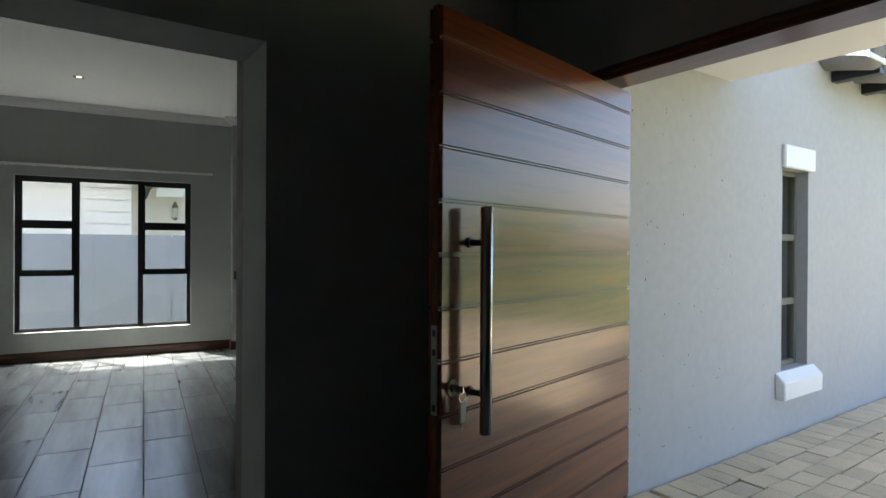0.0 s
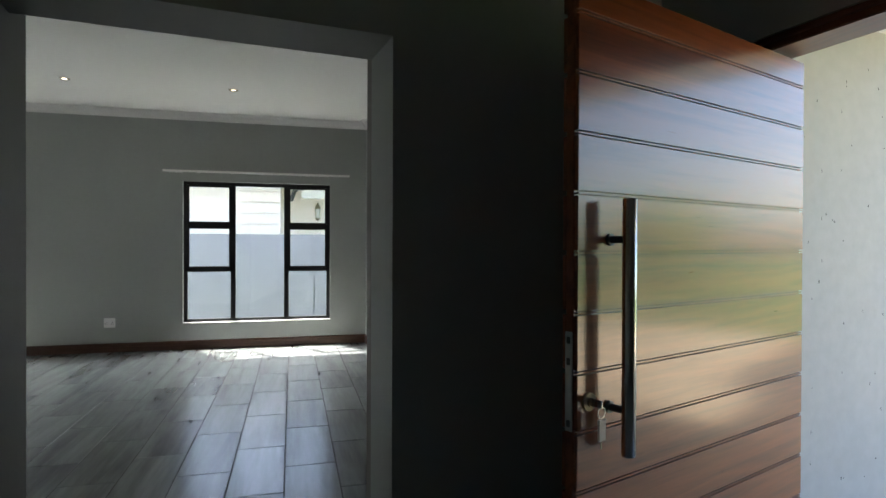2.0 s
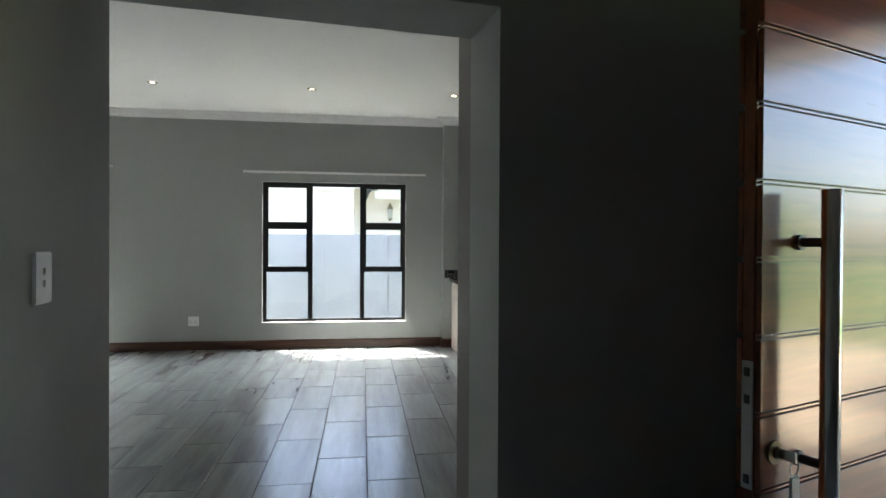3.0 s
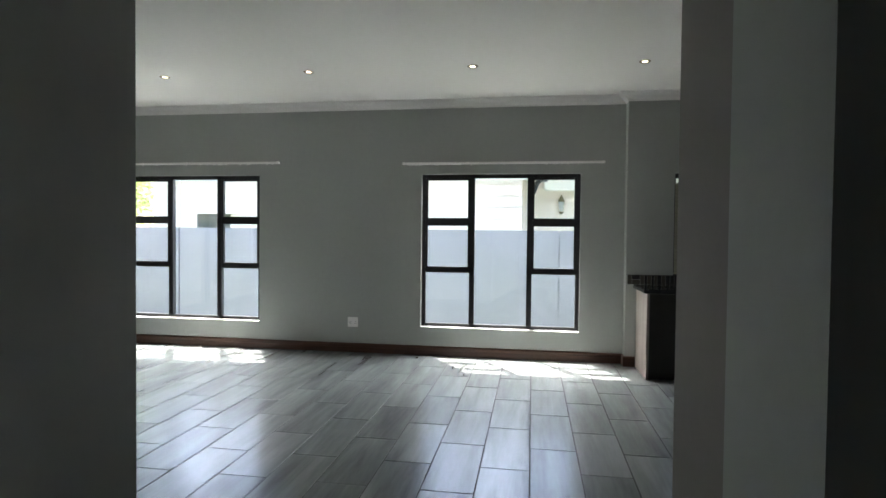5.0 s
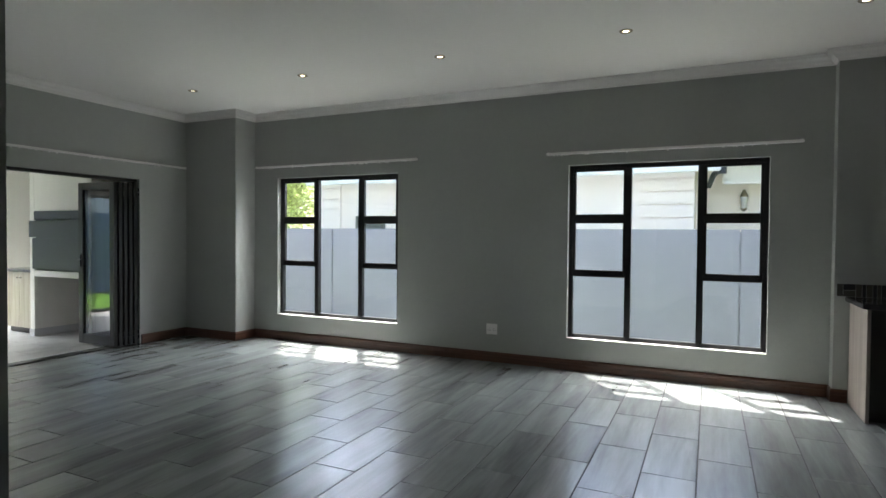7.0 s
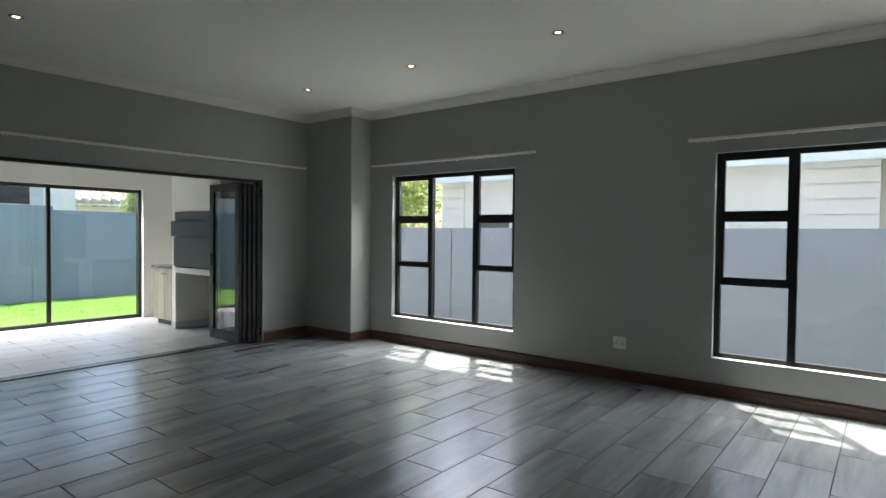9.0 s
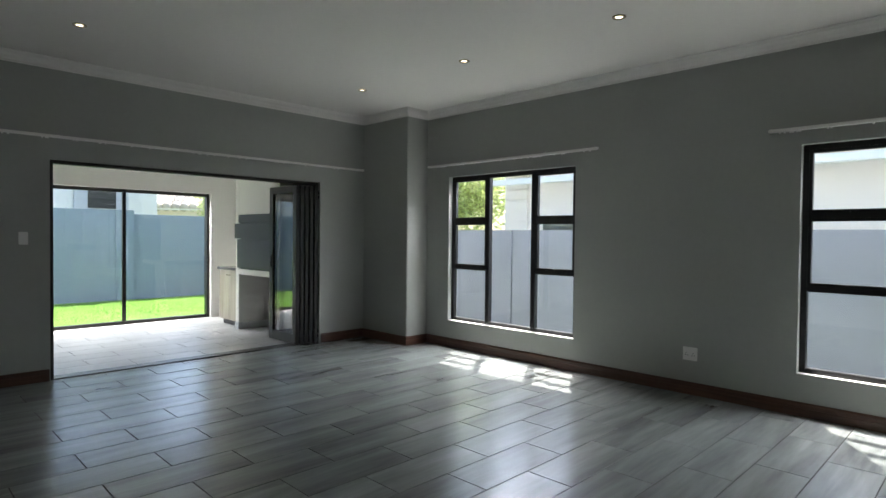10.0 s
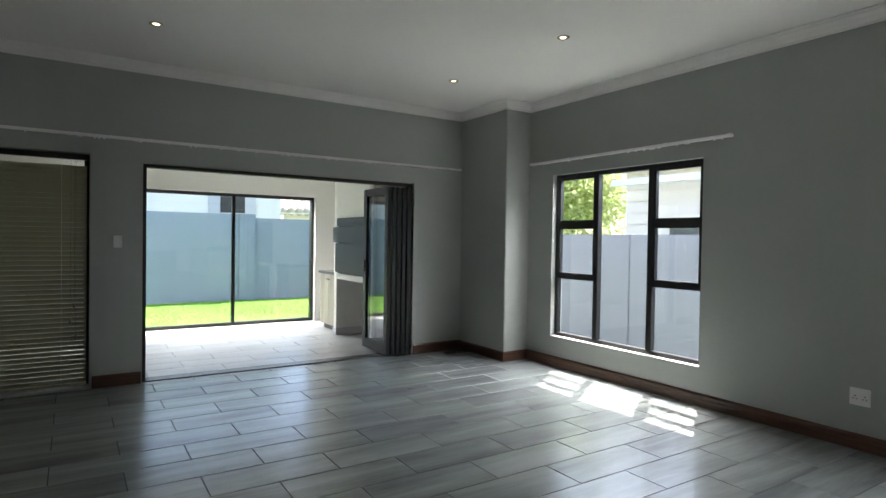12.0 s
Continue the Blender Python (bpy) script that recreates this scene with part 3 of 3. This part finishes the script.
vs = [bm.verts.new(c) for c in ((3.75, -0.079, 0.25), (4.38, -0.079, 0.25), (4.38, -0.079, 0.45), (3.75, -0.079, 0.45), (3.75, -0.15, 0.25), (4.38, -0.15, 0.25), (4.38, -0.15, 0.38), (3.75, -0.15, 0.38))]
for q in ((0, 1, 2, 3), (5, 4, 7, 6), (4, 0, 3, 7), (1, 5, 6, 2), (3, 2, 6, 7), (4, 5, 1, 0)):
    bm.faces.new([vs[k] for k in q])
bmesh.ops.recalc_face_normals(bm, faces=bm.faces)
bevel(bm, 0.006)
s = structure("trim_sill", bm, WHITE, "white painted sloping sill under the narrow window", "sill")
s.matrix_world = HALL
rng = random.Random(21)
bm = bmesh.new()
for k in range(90):
    u, z = 1.5 + abs(rng.gauss(0, 0.9)), rng.uniform(0.1, 2.3)
    bmesh.ops.create_icosphere(bm, subdivisions=1, radius=1, matrix=Matrix.LocRotScale((u, -0.0795, z), Euler((0, rng.uniform(-0.4, 0.4), 0)), (rng.uniform(0.002, 0.005), 0.0015, rng.uniform(0.004, 0.014))))
o = tagged(part("wall_pits", bm, HOLE), "small dark pits in the outside wall's paint", "pits", kind="stuff")
o.matrix_world = HALL
s = structure("ceiling_porch", cube(1.45, 3.1, -2.6, -0.079, 2.48, 2.75, 0.004), CEIL, "white plastered slab over the entrance porch", "ceiling")
s.matrix_world = HALL


def roof(name, m, W, depth, z, rise, label, rafters=0, tiles=None):
    """A tiled eave: sloping deck, rows of tiles, fascia and rafter ends."""
    r = empty(name, m)
    bm = bmesh.new()
    vs = [bm.verts.new(c) for c in ((0, 0, z), (W, 0, z), (W, depth, z + rise), (0, depth, z + rise), (0, 0, z - 0.04), (W, 0, z - 0.04), (W, depth, z + rise - 0.04), (0, depth, z + rise - 0.04))]
    for q in ((0, 1, 2, 3), (7, 6, 5, 4), (4, 5, 1, 0), (6, 7, 3, 2), (5, 6, 2, 1), (7, 4, 0, 3)):
        bm.faces.new([vs[k] for k in q])
    bmesh.ops.recalc_face_normals(bm, faces=bm.faces)
    part("deck", bm, WHITE, r)
    bm = bmesh.new()
    n, rows = int(W / 0.3), max(2, int(depth / 0.35))
    for j in range(rows):
        for k in range(n):
            y0, y1 = depth * j / rows, depth * (j + 1.15) / rows
            x = W * (k + 0.5) / n
            rod(bm, (x, y0 - 0.03, z + rise * j / rows + 0.03), (x, y1, z + rise * (j + 1.15) / rows + 0.01), W / n * 0.52, 8)
    o = part("roof_tiles", bm, tiles or ROOF, r, "curved roof tiles", True)
    o["kind"] = "stuff"
    part("fascia", cube(0, W, -0.02, 0.0, z - 0.05, z + 0.05, 0.003), WHITE, r)
    for k in range(rafters):
        x = W * (k + 0.5) / rafters
        part("rafter", cube(x - 0.05, x + 0.05, 0.0, 0.335, z - 0.12, z - 0.03, 0.004), BLACK, r)
    return tagged(r, label, "roof", kind="structure")


roof("roof_entrance", HALL @ pose(4.4, -0.42, 0), 7.5, 3.0, 2.86, 0.9, "grey tiled eave with dark rafter ends", 12)

# ---- patio ----
structure("wall_patio_far", panel(2.0, 8.5, -0.3, 3.1, 9.25, 9.5, [(4.72, 7.34, -0.004, 2.09)], ALONG_Y), CREAM, "white plastered patio wall with a wide glazed opening", "wall")
structure("wall_patio_side", cube(-9.25, -6.301, 8.0, 8.25, -0.3, 3.1), CREAM, "white plastered patio side wall", "wall")
structure("wall_patio_south", cube(-9.25, -6.301, 1.8, 2.0, -0.3, 3.1), CREAM, "plain white patio wall", "wall")
structure("ceiling_patio", cube(-9.5, -6.301, 1.8, 8.25, 2.62, 2.75), CEIL, "white patio ceiling", "ceiling")


def sliding_door():
    d = empty("door_3", ALONG_Y @ pose(4.72, 9.32, 0))
    W, H = 2.62, 2.09
    for x0, x1 in ((0, 0.045), (W - 0.045, W)):
        bar(d, "frame_stile", x0, x1, 0.0, H, 0, 0.1, BRONZE)
    bar(d, "frame_rail", 0.045, W - 0.045, H - 0.05, H, 0, 0.1, BRONZE)
    bar(d, "frame_rail", 0.045, W - 0.045, 0.0, 0.05, 0, 0.1, BRONZE)
    bar(d, "meeting_stile", W / 2 - 0.025, W / 2 + 0.025, 0.05, H - 0.05, 0.02, 0.08, BRONZE)
    glazed(d, pose(W / 4 + 0.01, 0.05, H / 2), W / 2 - 0.07, H - 0.1)
    glazed(d, pose(3 * W / 4 - 0.01, 0.05, H / 2), W / 2 - 0.07, H - 0.1)
    bm = cube(W - 0.035, W - 0.012, -0.03, 0.0, 0.95, 1.06, 0.003)
    box(bm, W - 0.1, W - 0.02, -0.03, -0.018, 1.0, 1.015)
    part("handle", bm, BLACK, d)
    return tagged(d, "dark bronze sliding glass doors to the garden", "door", kind="structure")


sliding_door()


def braai():
    b = empty("fireplace", pose(-7.86, 7.12, 0))
    W, D = 1.3, 0.87
    part("plinth", cube(-0.008, 0.108, -0.008, D, 0.0, 0.1, 0.002), PALEGREY, b)
    part("side", cube(0, 0.1, 0, D, 0.1, 2.6, 0.004), CREAM, b)
    part("back_skirting", cube(0.109, W - 0.1, D - 0.06, D - 0.051, 0.0, 0.09), PALEGREY, b)
    part("side", cube(W - 0.1, W, 0, D, 0.0, 2.6, 0.004), CREAM, b)
    part("shelf", cube(0.1, W - 0.1, -0.0, D, 0.82, 0.9, 0.004), CREAM, b)
    part("back", cube(0.1, W - 0.1, D - 0.05, D, 0.0, 0.82), BLUEWALL, b)
    part("breast", cube(0.1, W - 0.1, 0.0, D, 1.7, 2.6, 0.004), CREAM, b)
    fb = part("firebox", cube(0.1, W - 0.1, 0.02, D, 0.9, 1.7, 0.004), DARKSTEEL, b, "black steel firebox")
    part("firebox_door", cube(0.1, W - 0.1, -0.03, 0.02, 0.92, 1.34, 0.006), DARKSTEEL, fb)
    part("firebox_door", cube(0.08, W - 0.08, -0.06, 0.02, 1.35, 1.57, 0.006), DARKSTEEL, fb)
    part("firebox_hood", cube(0.12, W - 0.12, -0.02, 0.02, 1.58, 1.7, 0.006), DARKSTEEL, fb)
    return tagged(b, "white plastered built-in barbecue with black steel firebox doors", "fireplace")


braai()
tagged(switch_plate(ALONG_Y @ pose(7.16, 7.868, 1.5), "plain"), "white switch on the barbecue's side", "switch")


def patio_cabinet():
    c = empty("patio_cabinet", pose(-8.56, 7.18, 0))
    W = 0.69
    part("body", cube(0, W, 0.02, 0.6, 0.08, 0.86), PATIOCAB, c)
    part("toe_kick", cube(0.02, W - 0.02, 0.06, 0.6, 0.0, 0.08), DARKCAB, c)
    for k in (0, 1):
        dr = part("door", cube(k * W / 2 + 0.002, (k + 1) * W / 2 - 0.002, 0, 0.02, 0.09, 0.855, 0.002), PATIOCAB, c)
        x = W / 2 + (0.04 if k else -0.04)
        bm = bmesh.new()
        rod(bm, (x, -0.02, 0.78), (x, 0, 0.78), 0.012, 12)
        part("knob", bm, STEEL, dr)
    return tagged(c, "brown-grey laminate cabinet beside the barbecue", "cabinet")


patio_cabinet()
tagged(part("patio_worktop", cube(-8.58, -7.861, 7.15, 7.99, 0.86, 0.9, 0.006), GREYGRANITE), "dark granite worktop on the patio cabinet", "worktop")

# ---- kitchen ----
def base_unit(x):
    c = empty("kitchen_cabinet", pose(x, 7.75, 0))
    part("body", cube(0.0, 0.6, 0.02, 0.6, 0.1, 0.88), DARKCAB, c)
    part("toe_kick", cube(0.0, 0.6, 0.07, 0.6, 0.0, 0.1), DARKCAB, c)
    dr = part("door", cube(0.003, 0.597, 0.0, 0.02, 0.11, 0.875, 0.002), DARKCAB, c)
    bm = bmesh.new()
    rod(bm, (0.52, -0.03, 0.55), (0.52, -0.03, 0.75), 0.006, 10)
    part("handle", bm, STEEL, dr)
    return tagged(c, "dark laminate kitchen base cabinet under the counter", "cabinet", "kitchen base cabinets")


for k in range(6):
    base_unit(1.66 + 0.6 * k)
p = tagged(part("end_panel", bevel(cube(1.635, 1.659, 7.74, 8.35, 0.0, 0.88), 0.002), CABWOOD), "pale wood-grain end panel of the kitchen counter", "panel")
tagged(part("kitchen_worktop", cube(1.6, 5.3, 7.71, 8.35, 0.88, 0.92, 0.006), GRANITE), "polished black granite kitchen worktop", "worktop")
sp = empty("trim_backsplash", pose(1.54, 8.35, 0.921))
rng = random.Random(9)
x = 0.0
while x < 3.6:
    w = rng.choice((0.03, 0.045, 0.09, 0.045))
    if w > 0.08:
        for z in (0.0, 0.055):
            part("tile", cube(x, x + w - 0.003, -0.008, 0, z, z + 0.052, 0.0015), rng.choice((MOSAIC_A, MOSAIC_B)), sp)
    else:
        part("tile", cube(x, x + w - 0.003, -0.008, 0, 0.0, 0.107, 0.0015), rng.choice((MOSAIC_A, MOSAIC_A, MOSAIC_B)), sp)
    x += w
tagged(sp, "strip of dark mosaic tiles behind the worktop", "backsplash", kind="structure")


def island():
    i = empty("kitchen_island", pose(1.73, 5.3, 0))
    part("body", cube(0.3, 1.1, 0.1, 1.5, 0.0, 0.87), DARKCAB, i)
    part("worktop", cube(0, 1.2, 0, 1.6, 0.87, 0.905, 0.008), GREYGRANITE, i, "grey speckled granite top")
    return tagged(i, "dark kitchen island with an overhanging granite top", "island")


island()

# ---- garden walls and neighbours ----
gw = empty("garden_wall")
for k in range(-3, 5):
    x = -5.53 + 3.215 * k
    part("wall_panel", cube(x + 0.008, x + 3.207, 10.8, 10.95, -0.3, 1.53, 0.006), BLUEWALL, gw)
part("wall_core", cube(-15.2, 12.0, 10.83, 10.92, -0.3, 1.5), BLUEWALL, gw)
tagged(gw, "blue-grey painted panelled boundary wall", "wall", kind="structure").name = "wall_boundary"
gw = empty("wall_garden")
part("wall_panel", cube(-14.8, -14.6, -8.0, 7.75, -0.3, 1.96, 0.01), GARDENBLUE, gw)
part("wall_panel", cube(-14.95, -14.75, 7.75, 16.0, -0.3, 1.88, 0.01), GARDENBLUE, gw)
part("wall_pier", cube(-14.82, -14.57, 7.35, 7.75, -0.3, 1.965, 0.01), GARDENBLUE, gw)
tagged(gw, "tall blue-grey painted garden wall behind the lawn", "wall", kind="structure")


def neighbour_north():
    h = empty("house")
    part("wall", cube(-8.7, 0.2, 14.6, 14.85, -0.2, 3.3), NEIGHBOUR, h)
    part("wall", cube(0.2, 8.0, 16.0, 16.25, -0.2, 3.3), NEIGHBOUR, h)
    part("wall", cube(0.0, 0.25, 14.85, 16.0, -0.2, 3.3), NEIGHBOUR, h)
    for z in range(8):
        part("plaster_band", cube(-0.75, 0.26, 14.55, 14.6, 1.3 + z * 0.26, 1.538 + z * 0.26, 0.01), NEIGHBOUR, h)
        part("plaster_band", cube(-8.7, -8.0, 14.55, 14.6, 1.3 + z * 0.26, 1.538 + z * 0.26, 0.01), NEIGHBOUR, h)
    part("lintel", cube(-7.6, -6.42, 14.46, 14.6, 1.9, 2.03, 0.01), NEIGHBOUR, h)
    wd = part("window", cube(-7.55, -6.7, 14.56, 14.61, 1.1, 1.92, 0.004), GREYALU, h, "small grey window")
    part("pane", cube(-7.48, -6.77, 14.55, 14.559, 1.17, 1.85), GLASS, wd)
    part("gutter", cube(-8.6, 0.7, 13.9, 14.02, 2.64, 2.78, 0.02), WHITE, h)
    part("gutter", cube(0.75, 8.0, 15.2, 15.32, 2.5, 2.99, 0.02), WHITE, h)
    part("soffit", cube(0.75, 8.0, 15.32, 16.0, 2.6, 2.64), WHITE, h)
    bm = bmesh.new()
    rod(bm, (0.72, 14.08, 2.72), (0.58, 14.3, 2.6), 0.055, 12)
    rod(bm, (0.58, 14.3, 2.6), (0.5, 14.5, 2.4), 0.05, 12)
    rod(bm, (0.72, 14.08, 2.6), (0.72, 14.08, 2.78), 0.08, 12)
    part("downpipe", bm, DARKSTEEL, h)
    part("soffit", cube(-8.6, 8.0, 14.0, 16.3, 2.95, 3.0), NEIGHBOUR, h)
    part("roof", cube(-8.7, 8.0, 13.9, 18.0, 3.0, 3.12, 0.02), ROOF, h)
    return tagged(h, "cream plastered neighbouring house with banded corners", "house")


neighbour_north()


def wall_lamp():
    w = empty("wall_lantern", pose(1.17, 15.98, 2.18))
    part("bracket", cube(-0.04, 0.04, -0.03, 0.02, -0.08, 0.16, 0.006), BRASS, w)
    bm = bmesh.new()
    rod(bm, (0, -0.13, -0.14), (0, -0.13, 0.1), 0.05, 12, 0.07)
    part("lantern_glass", bm, NICKEL, w)
    bm = bmesh.new()
    rod(bm, (0, -0.13, 0.1), (0, -0.13, 0.26), 0.085, 12, 0.015)
    rod(bm, (0, -0.13, -0.2), (0, -0.13, -0.14), 0.02, 12, 0.075)
    rod(bm, (0, 0.0, 0.12), (0, -0.13, 0.22), 0.015, 8)
    part("lantern_cap", bm, BRASS, w)
    return tagged(w, "brass outdoor lantern on the neighbour's wall", "lantern")


wall_lamp()


def neighbour_west():
    h = empty("house", pose(-19.0, 0, 0))
    part("wall", cube(-0.3, 0, -4.0, 9.75, -0.2, 4.2), CREAM, h)
    sur = part("window_surround", cube(0, 0.08, 7.45, 8.9, 1.9, 3.0, 0.01), PALEGREY, h)
    wd = part("window", cube(0.06, 0.11, 7.8, 8.55, 2.15, 2.85, 0.004), BRONZE, h, "dark framed window")
    part("pane", cube(0.111, 0.116, 7.87, 8.48, 2.22, 2.78), DARKCAB, wd)
    part("roof", cube(-3.0, 0.5, -4.4, 10.1, 4.2, 4.4, 0.03), ROOF, h)
    return tagged(h, "white neighbouring house with a dark window", "house")


neighbour_west()
roof("roof_neighbour", pose(-22.0, 10.6, 0, 0, 0, 60), 7.0, 3.0, 2.35, 1.3, "pale tiled roof of a further house", tiles=PALEROOF)
w = structure("backdrop_house_wall", cube(0.1, 6.9, 0.3, 0.5, -0.2, 2.3), NEIGHBOUR, "cream wall of a further house", "house wall")
w.matrix_world = pose(-22.0, 10.6, 0, 0, 0, 60)


def tree(x, y, h, r, seed, label, leaves=12000):
    t = empty("tree", pose(x, y, -0.2))
    rng = random.Random(seed)
    bm = bmesh.new()
    rod(bm, (0, 0, 0), (0.05, 0.03, h * 0.55), 0.14, 10, 0.08)
    tips = []
    for k in range(9):
        a = 2 * math.pi * k / 9 + rng.uniform(-0.3, 0.3)
        s = Vector((0.05, 0.03, h * rng.uniform(0.3, 0.55)))
        e = Vector((math.cos(a) * r * rng.uniform(0.4, 0.8), math.sin(a) * r * rng.uniform(0.4, 0.8), h * rng.uniform(0.6, 0.95)))
        rod(bm, s, e, 0.05, 7, 0.012)
        tips += [s.lerp(e, q) for q in (0.5, 0.75, 1.0)]
    part("trunk", bm, BARK, t)
    verts, faces = [], []
    for k in range(leaves):
        c = rng.choice(tips) + Vector((rng.gauss(0, r * 0.27), rng.gauss(0, r * 0.27), rng.gauss(0, h * 0.11)))
        d = Vector((rng.gauss(0, 1), rng.gauss(0, 1), rng.gauss(-0.3, 0.7))).normalized()
        n = d.cross(Vector((rng.gauss(0, 1), rng.gauss(0, 1), rng.gauss(0, 1)))).normalized()
        L, w = rng.uniform(0.1, 0.2), rng.uniform(0.025, 0.045)
        i = len(verts)
        verts += [c - d * L / 2, c + n * w, c + d * L / 2, c - n * w]
        faces.append((i, i + 1, i + 2, i + 3))
    me = bpy.data.meshes.new("crown")
    me.from_pydata(verts, [], faces)
    me.materials.append(LEAF)
    o = new("crown", me)
    o.parent = t
    return tagged(t, label, "tree")


tree(-11.9, 15.4, 4.6, 2.5, 3, "light green leafy tree behind the boundary wall", 24000)
tree(-17.2, 11.25, 3.2, 0.65, 5, "green leafy tree behind the garden wall")
tree(24.0, -3.5, 3.4, 2.0, 8, "green leafy tree in front of the entrance")
tree(22.0, -9.0, 3.2, 2.0, 9, "green leafy tree in front of the entrance")


def grass():
    rng = random.Random(2)
    verts, faces = [], []
    for k in range(120000):
        x, y = rng.uniform(-14.58, -9.6), rng.uniform(2.0, 10.7)
        a, h, w = rng.uniform(0, 6.283), rng.uniform(0.02, 0.045), 0.011
        i = len(verts)
        dx, dy = math.cos(a), math.sin(a)
        verts += [(x - dx * w, y - dy * w, -0.2), (x + dx * w, y + dy * w, -0.2), (x + dy * 0.02, y - dx * 0.02, -0.2 + h)]
        faces.append((i, i + 1, i + 2))
    me = bpy.data.meshes.new("grass")
    me.from_pydata(verts, [], faces)
    me.materials.append(BLADE)
    return tagged(new("grass", me), "short bright green lawn grass", "grass", kind="stuff")


grass()

# ---- paving outside the front door ----
pv = tagged(part("pavement", cube(1.45, 9.0, -6.0, -0.081, -0.3, -0.066), SOIL), "tan cobble paving along the outside wall", "paving", kind="structure")
pv.matrix_world = HALL
rng = random.Random(12)
cobbles = []
for k in range(5):
    c = tuple(v * q for v, q in zip((0.62, 0.50, 0.335), (rng.uniform(0.85, 1.1),) * 3))
    cobbles.append(material("cobble", c, 0.85, vary=0.22, scale=14, bump=0.5, bump_scale=40))
meshes = []
for k in range(10):
    bm = cube(-0.108, 0.108, -0.072, 0.072, -0.03, 0.0)
    for v in bm.verts:
        v.co += Vector((rng.uniform(-0.006, 0.006), rng.uniform(-0.006, 0.006), 0))
    bmesh.ops.bevel(bm, geom=[e for e in bm.edges if e.verts[0].co.z > -0.01 and e.verts[1].co.z > -0.01], offset=0.004, segments=1, affect="EDGES")
    meshes.append(mesh_of("cobble", bm, cobbles[k % 5]))


def lay(u, v, turn):
    o = new("cobble", meshes[rng.randrange(10)])
    o.parent = pv
    o.matrix_basis = pose(u, v, -0.045 + rng.uniform(-0.003, 0.003), rng.uniform(-1, 1), rng.uniform(-1, 1), turn + rng.uniform(-2.5, 2.5) + 180 * rng.randrange(2))


# a header course along the wall, then courses of broken bond
for col in range(32):
    lay(2.3 + col * 0.151, -0.2, 90)
for row in range(11):
    u = 2.17 + rng.uniform(0, 0.12)
    while u < 7.1:
        lay(u, -0.39 - row * 0.151, 0)
        u += 0.222
far_cobbles = bmesh.new()
for row in range(39):
    for col in range(34):
        u, v = 2.3 + 0.222 * (col - 3) + (0.11 if row % 2 else 0), -0.16 - row * 0.15
        if (row < 13 and 2.15 < u < 7.25) or not 1.55 < u < 8.9:
            continue
        bmesh.ops.create_cube(far_cobbles, size=1.0, matrix=pose(u, v, -0.06 + rng.uniform(-0.003, 0.003), rng.uniform(-1, 1), rng.uniform(-1, 1), rng.uniform(-3, 3)) @ Matrix.Diagonal((0.21, 0.14, 0.03, 1)))
o = part("far_cobbles", far_cobbles, cobbles[0], pv)
o["kind"] = "stuff"

# ---- floor tiles ----
floor = empty("floor")
tagged(floor, "grey wood-look porcelain tiles laid in running bond", "floor", kind="structure")
TW, TL = 0.3077, 0.7518
bm = cube(-TW / 2 + 0.0032, TW / 2 - 0.0032, -TL / 2 + 0.0032, TL / 2 - 0.0032, -0.01, 0.0)
bmesh.ops.bevel(bm, geom=[e for e in bm.edges if e.verts[0].co.z > -0.001 and e.verts[1].co.z > -0.001], offset=0.0012, segments=1, affect="EDGES")
tile = mesh_of("floor_tile", bm, TILE)
rest = bmesh.new()
patio = bmesh.new()
for i in range(-33, 22):
    for j in range(-9, 8):
        x, y = 0.181 + TW * (i + 0.5), 6.03 + TL * (j + 0.5) - (TL / 2 if i % 2 else 0)
        if not (-9.4 < x < 5.7 and -1.0 < y < 8.85):
            continue
        u, v, _ = HALL.inverted() @ Vector((x, y, 0))
        if (u > 1.25 and v < 0.6) or (u < -1.27 and y < 2.8) or v < -3.2:
            continue
        if x < WEST - 0.1:
            if y > 1.9:
                box(patio, x - TW / 2 + 0.0032, x + TW / 2 - 0.0032, y - TL / 2 + 0.0032, y + TL / 2 - 0.0032, -0.01, -0.0005)
        elif x < 2.0 and y > 2.3 and len(floor.children) < 300:
            o = new("floor_tile", tile)
            o.parent = floor
            o.location = (x, y, 0)
        else:
            box(rest, x - TW / 2 + 0.0032, x + TW / 2 - 0.0032, y - TL / 2 + 0.0032, y + TL / 2 - 0.0032, -0.01, 0.0)
part("far_tiles", rest, TILE, floor)["kind"] = "stuff"
structure("floor_patio", patio, PATIOTILE, "pale wood-look patio tiles", "floor")["kind"] = "stuff"
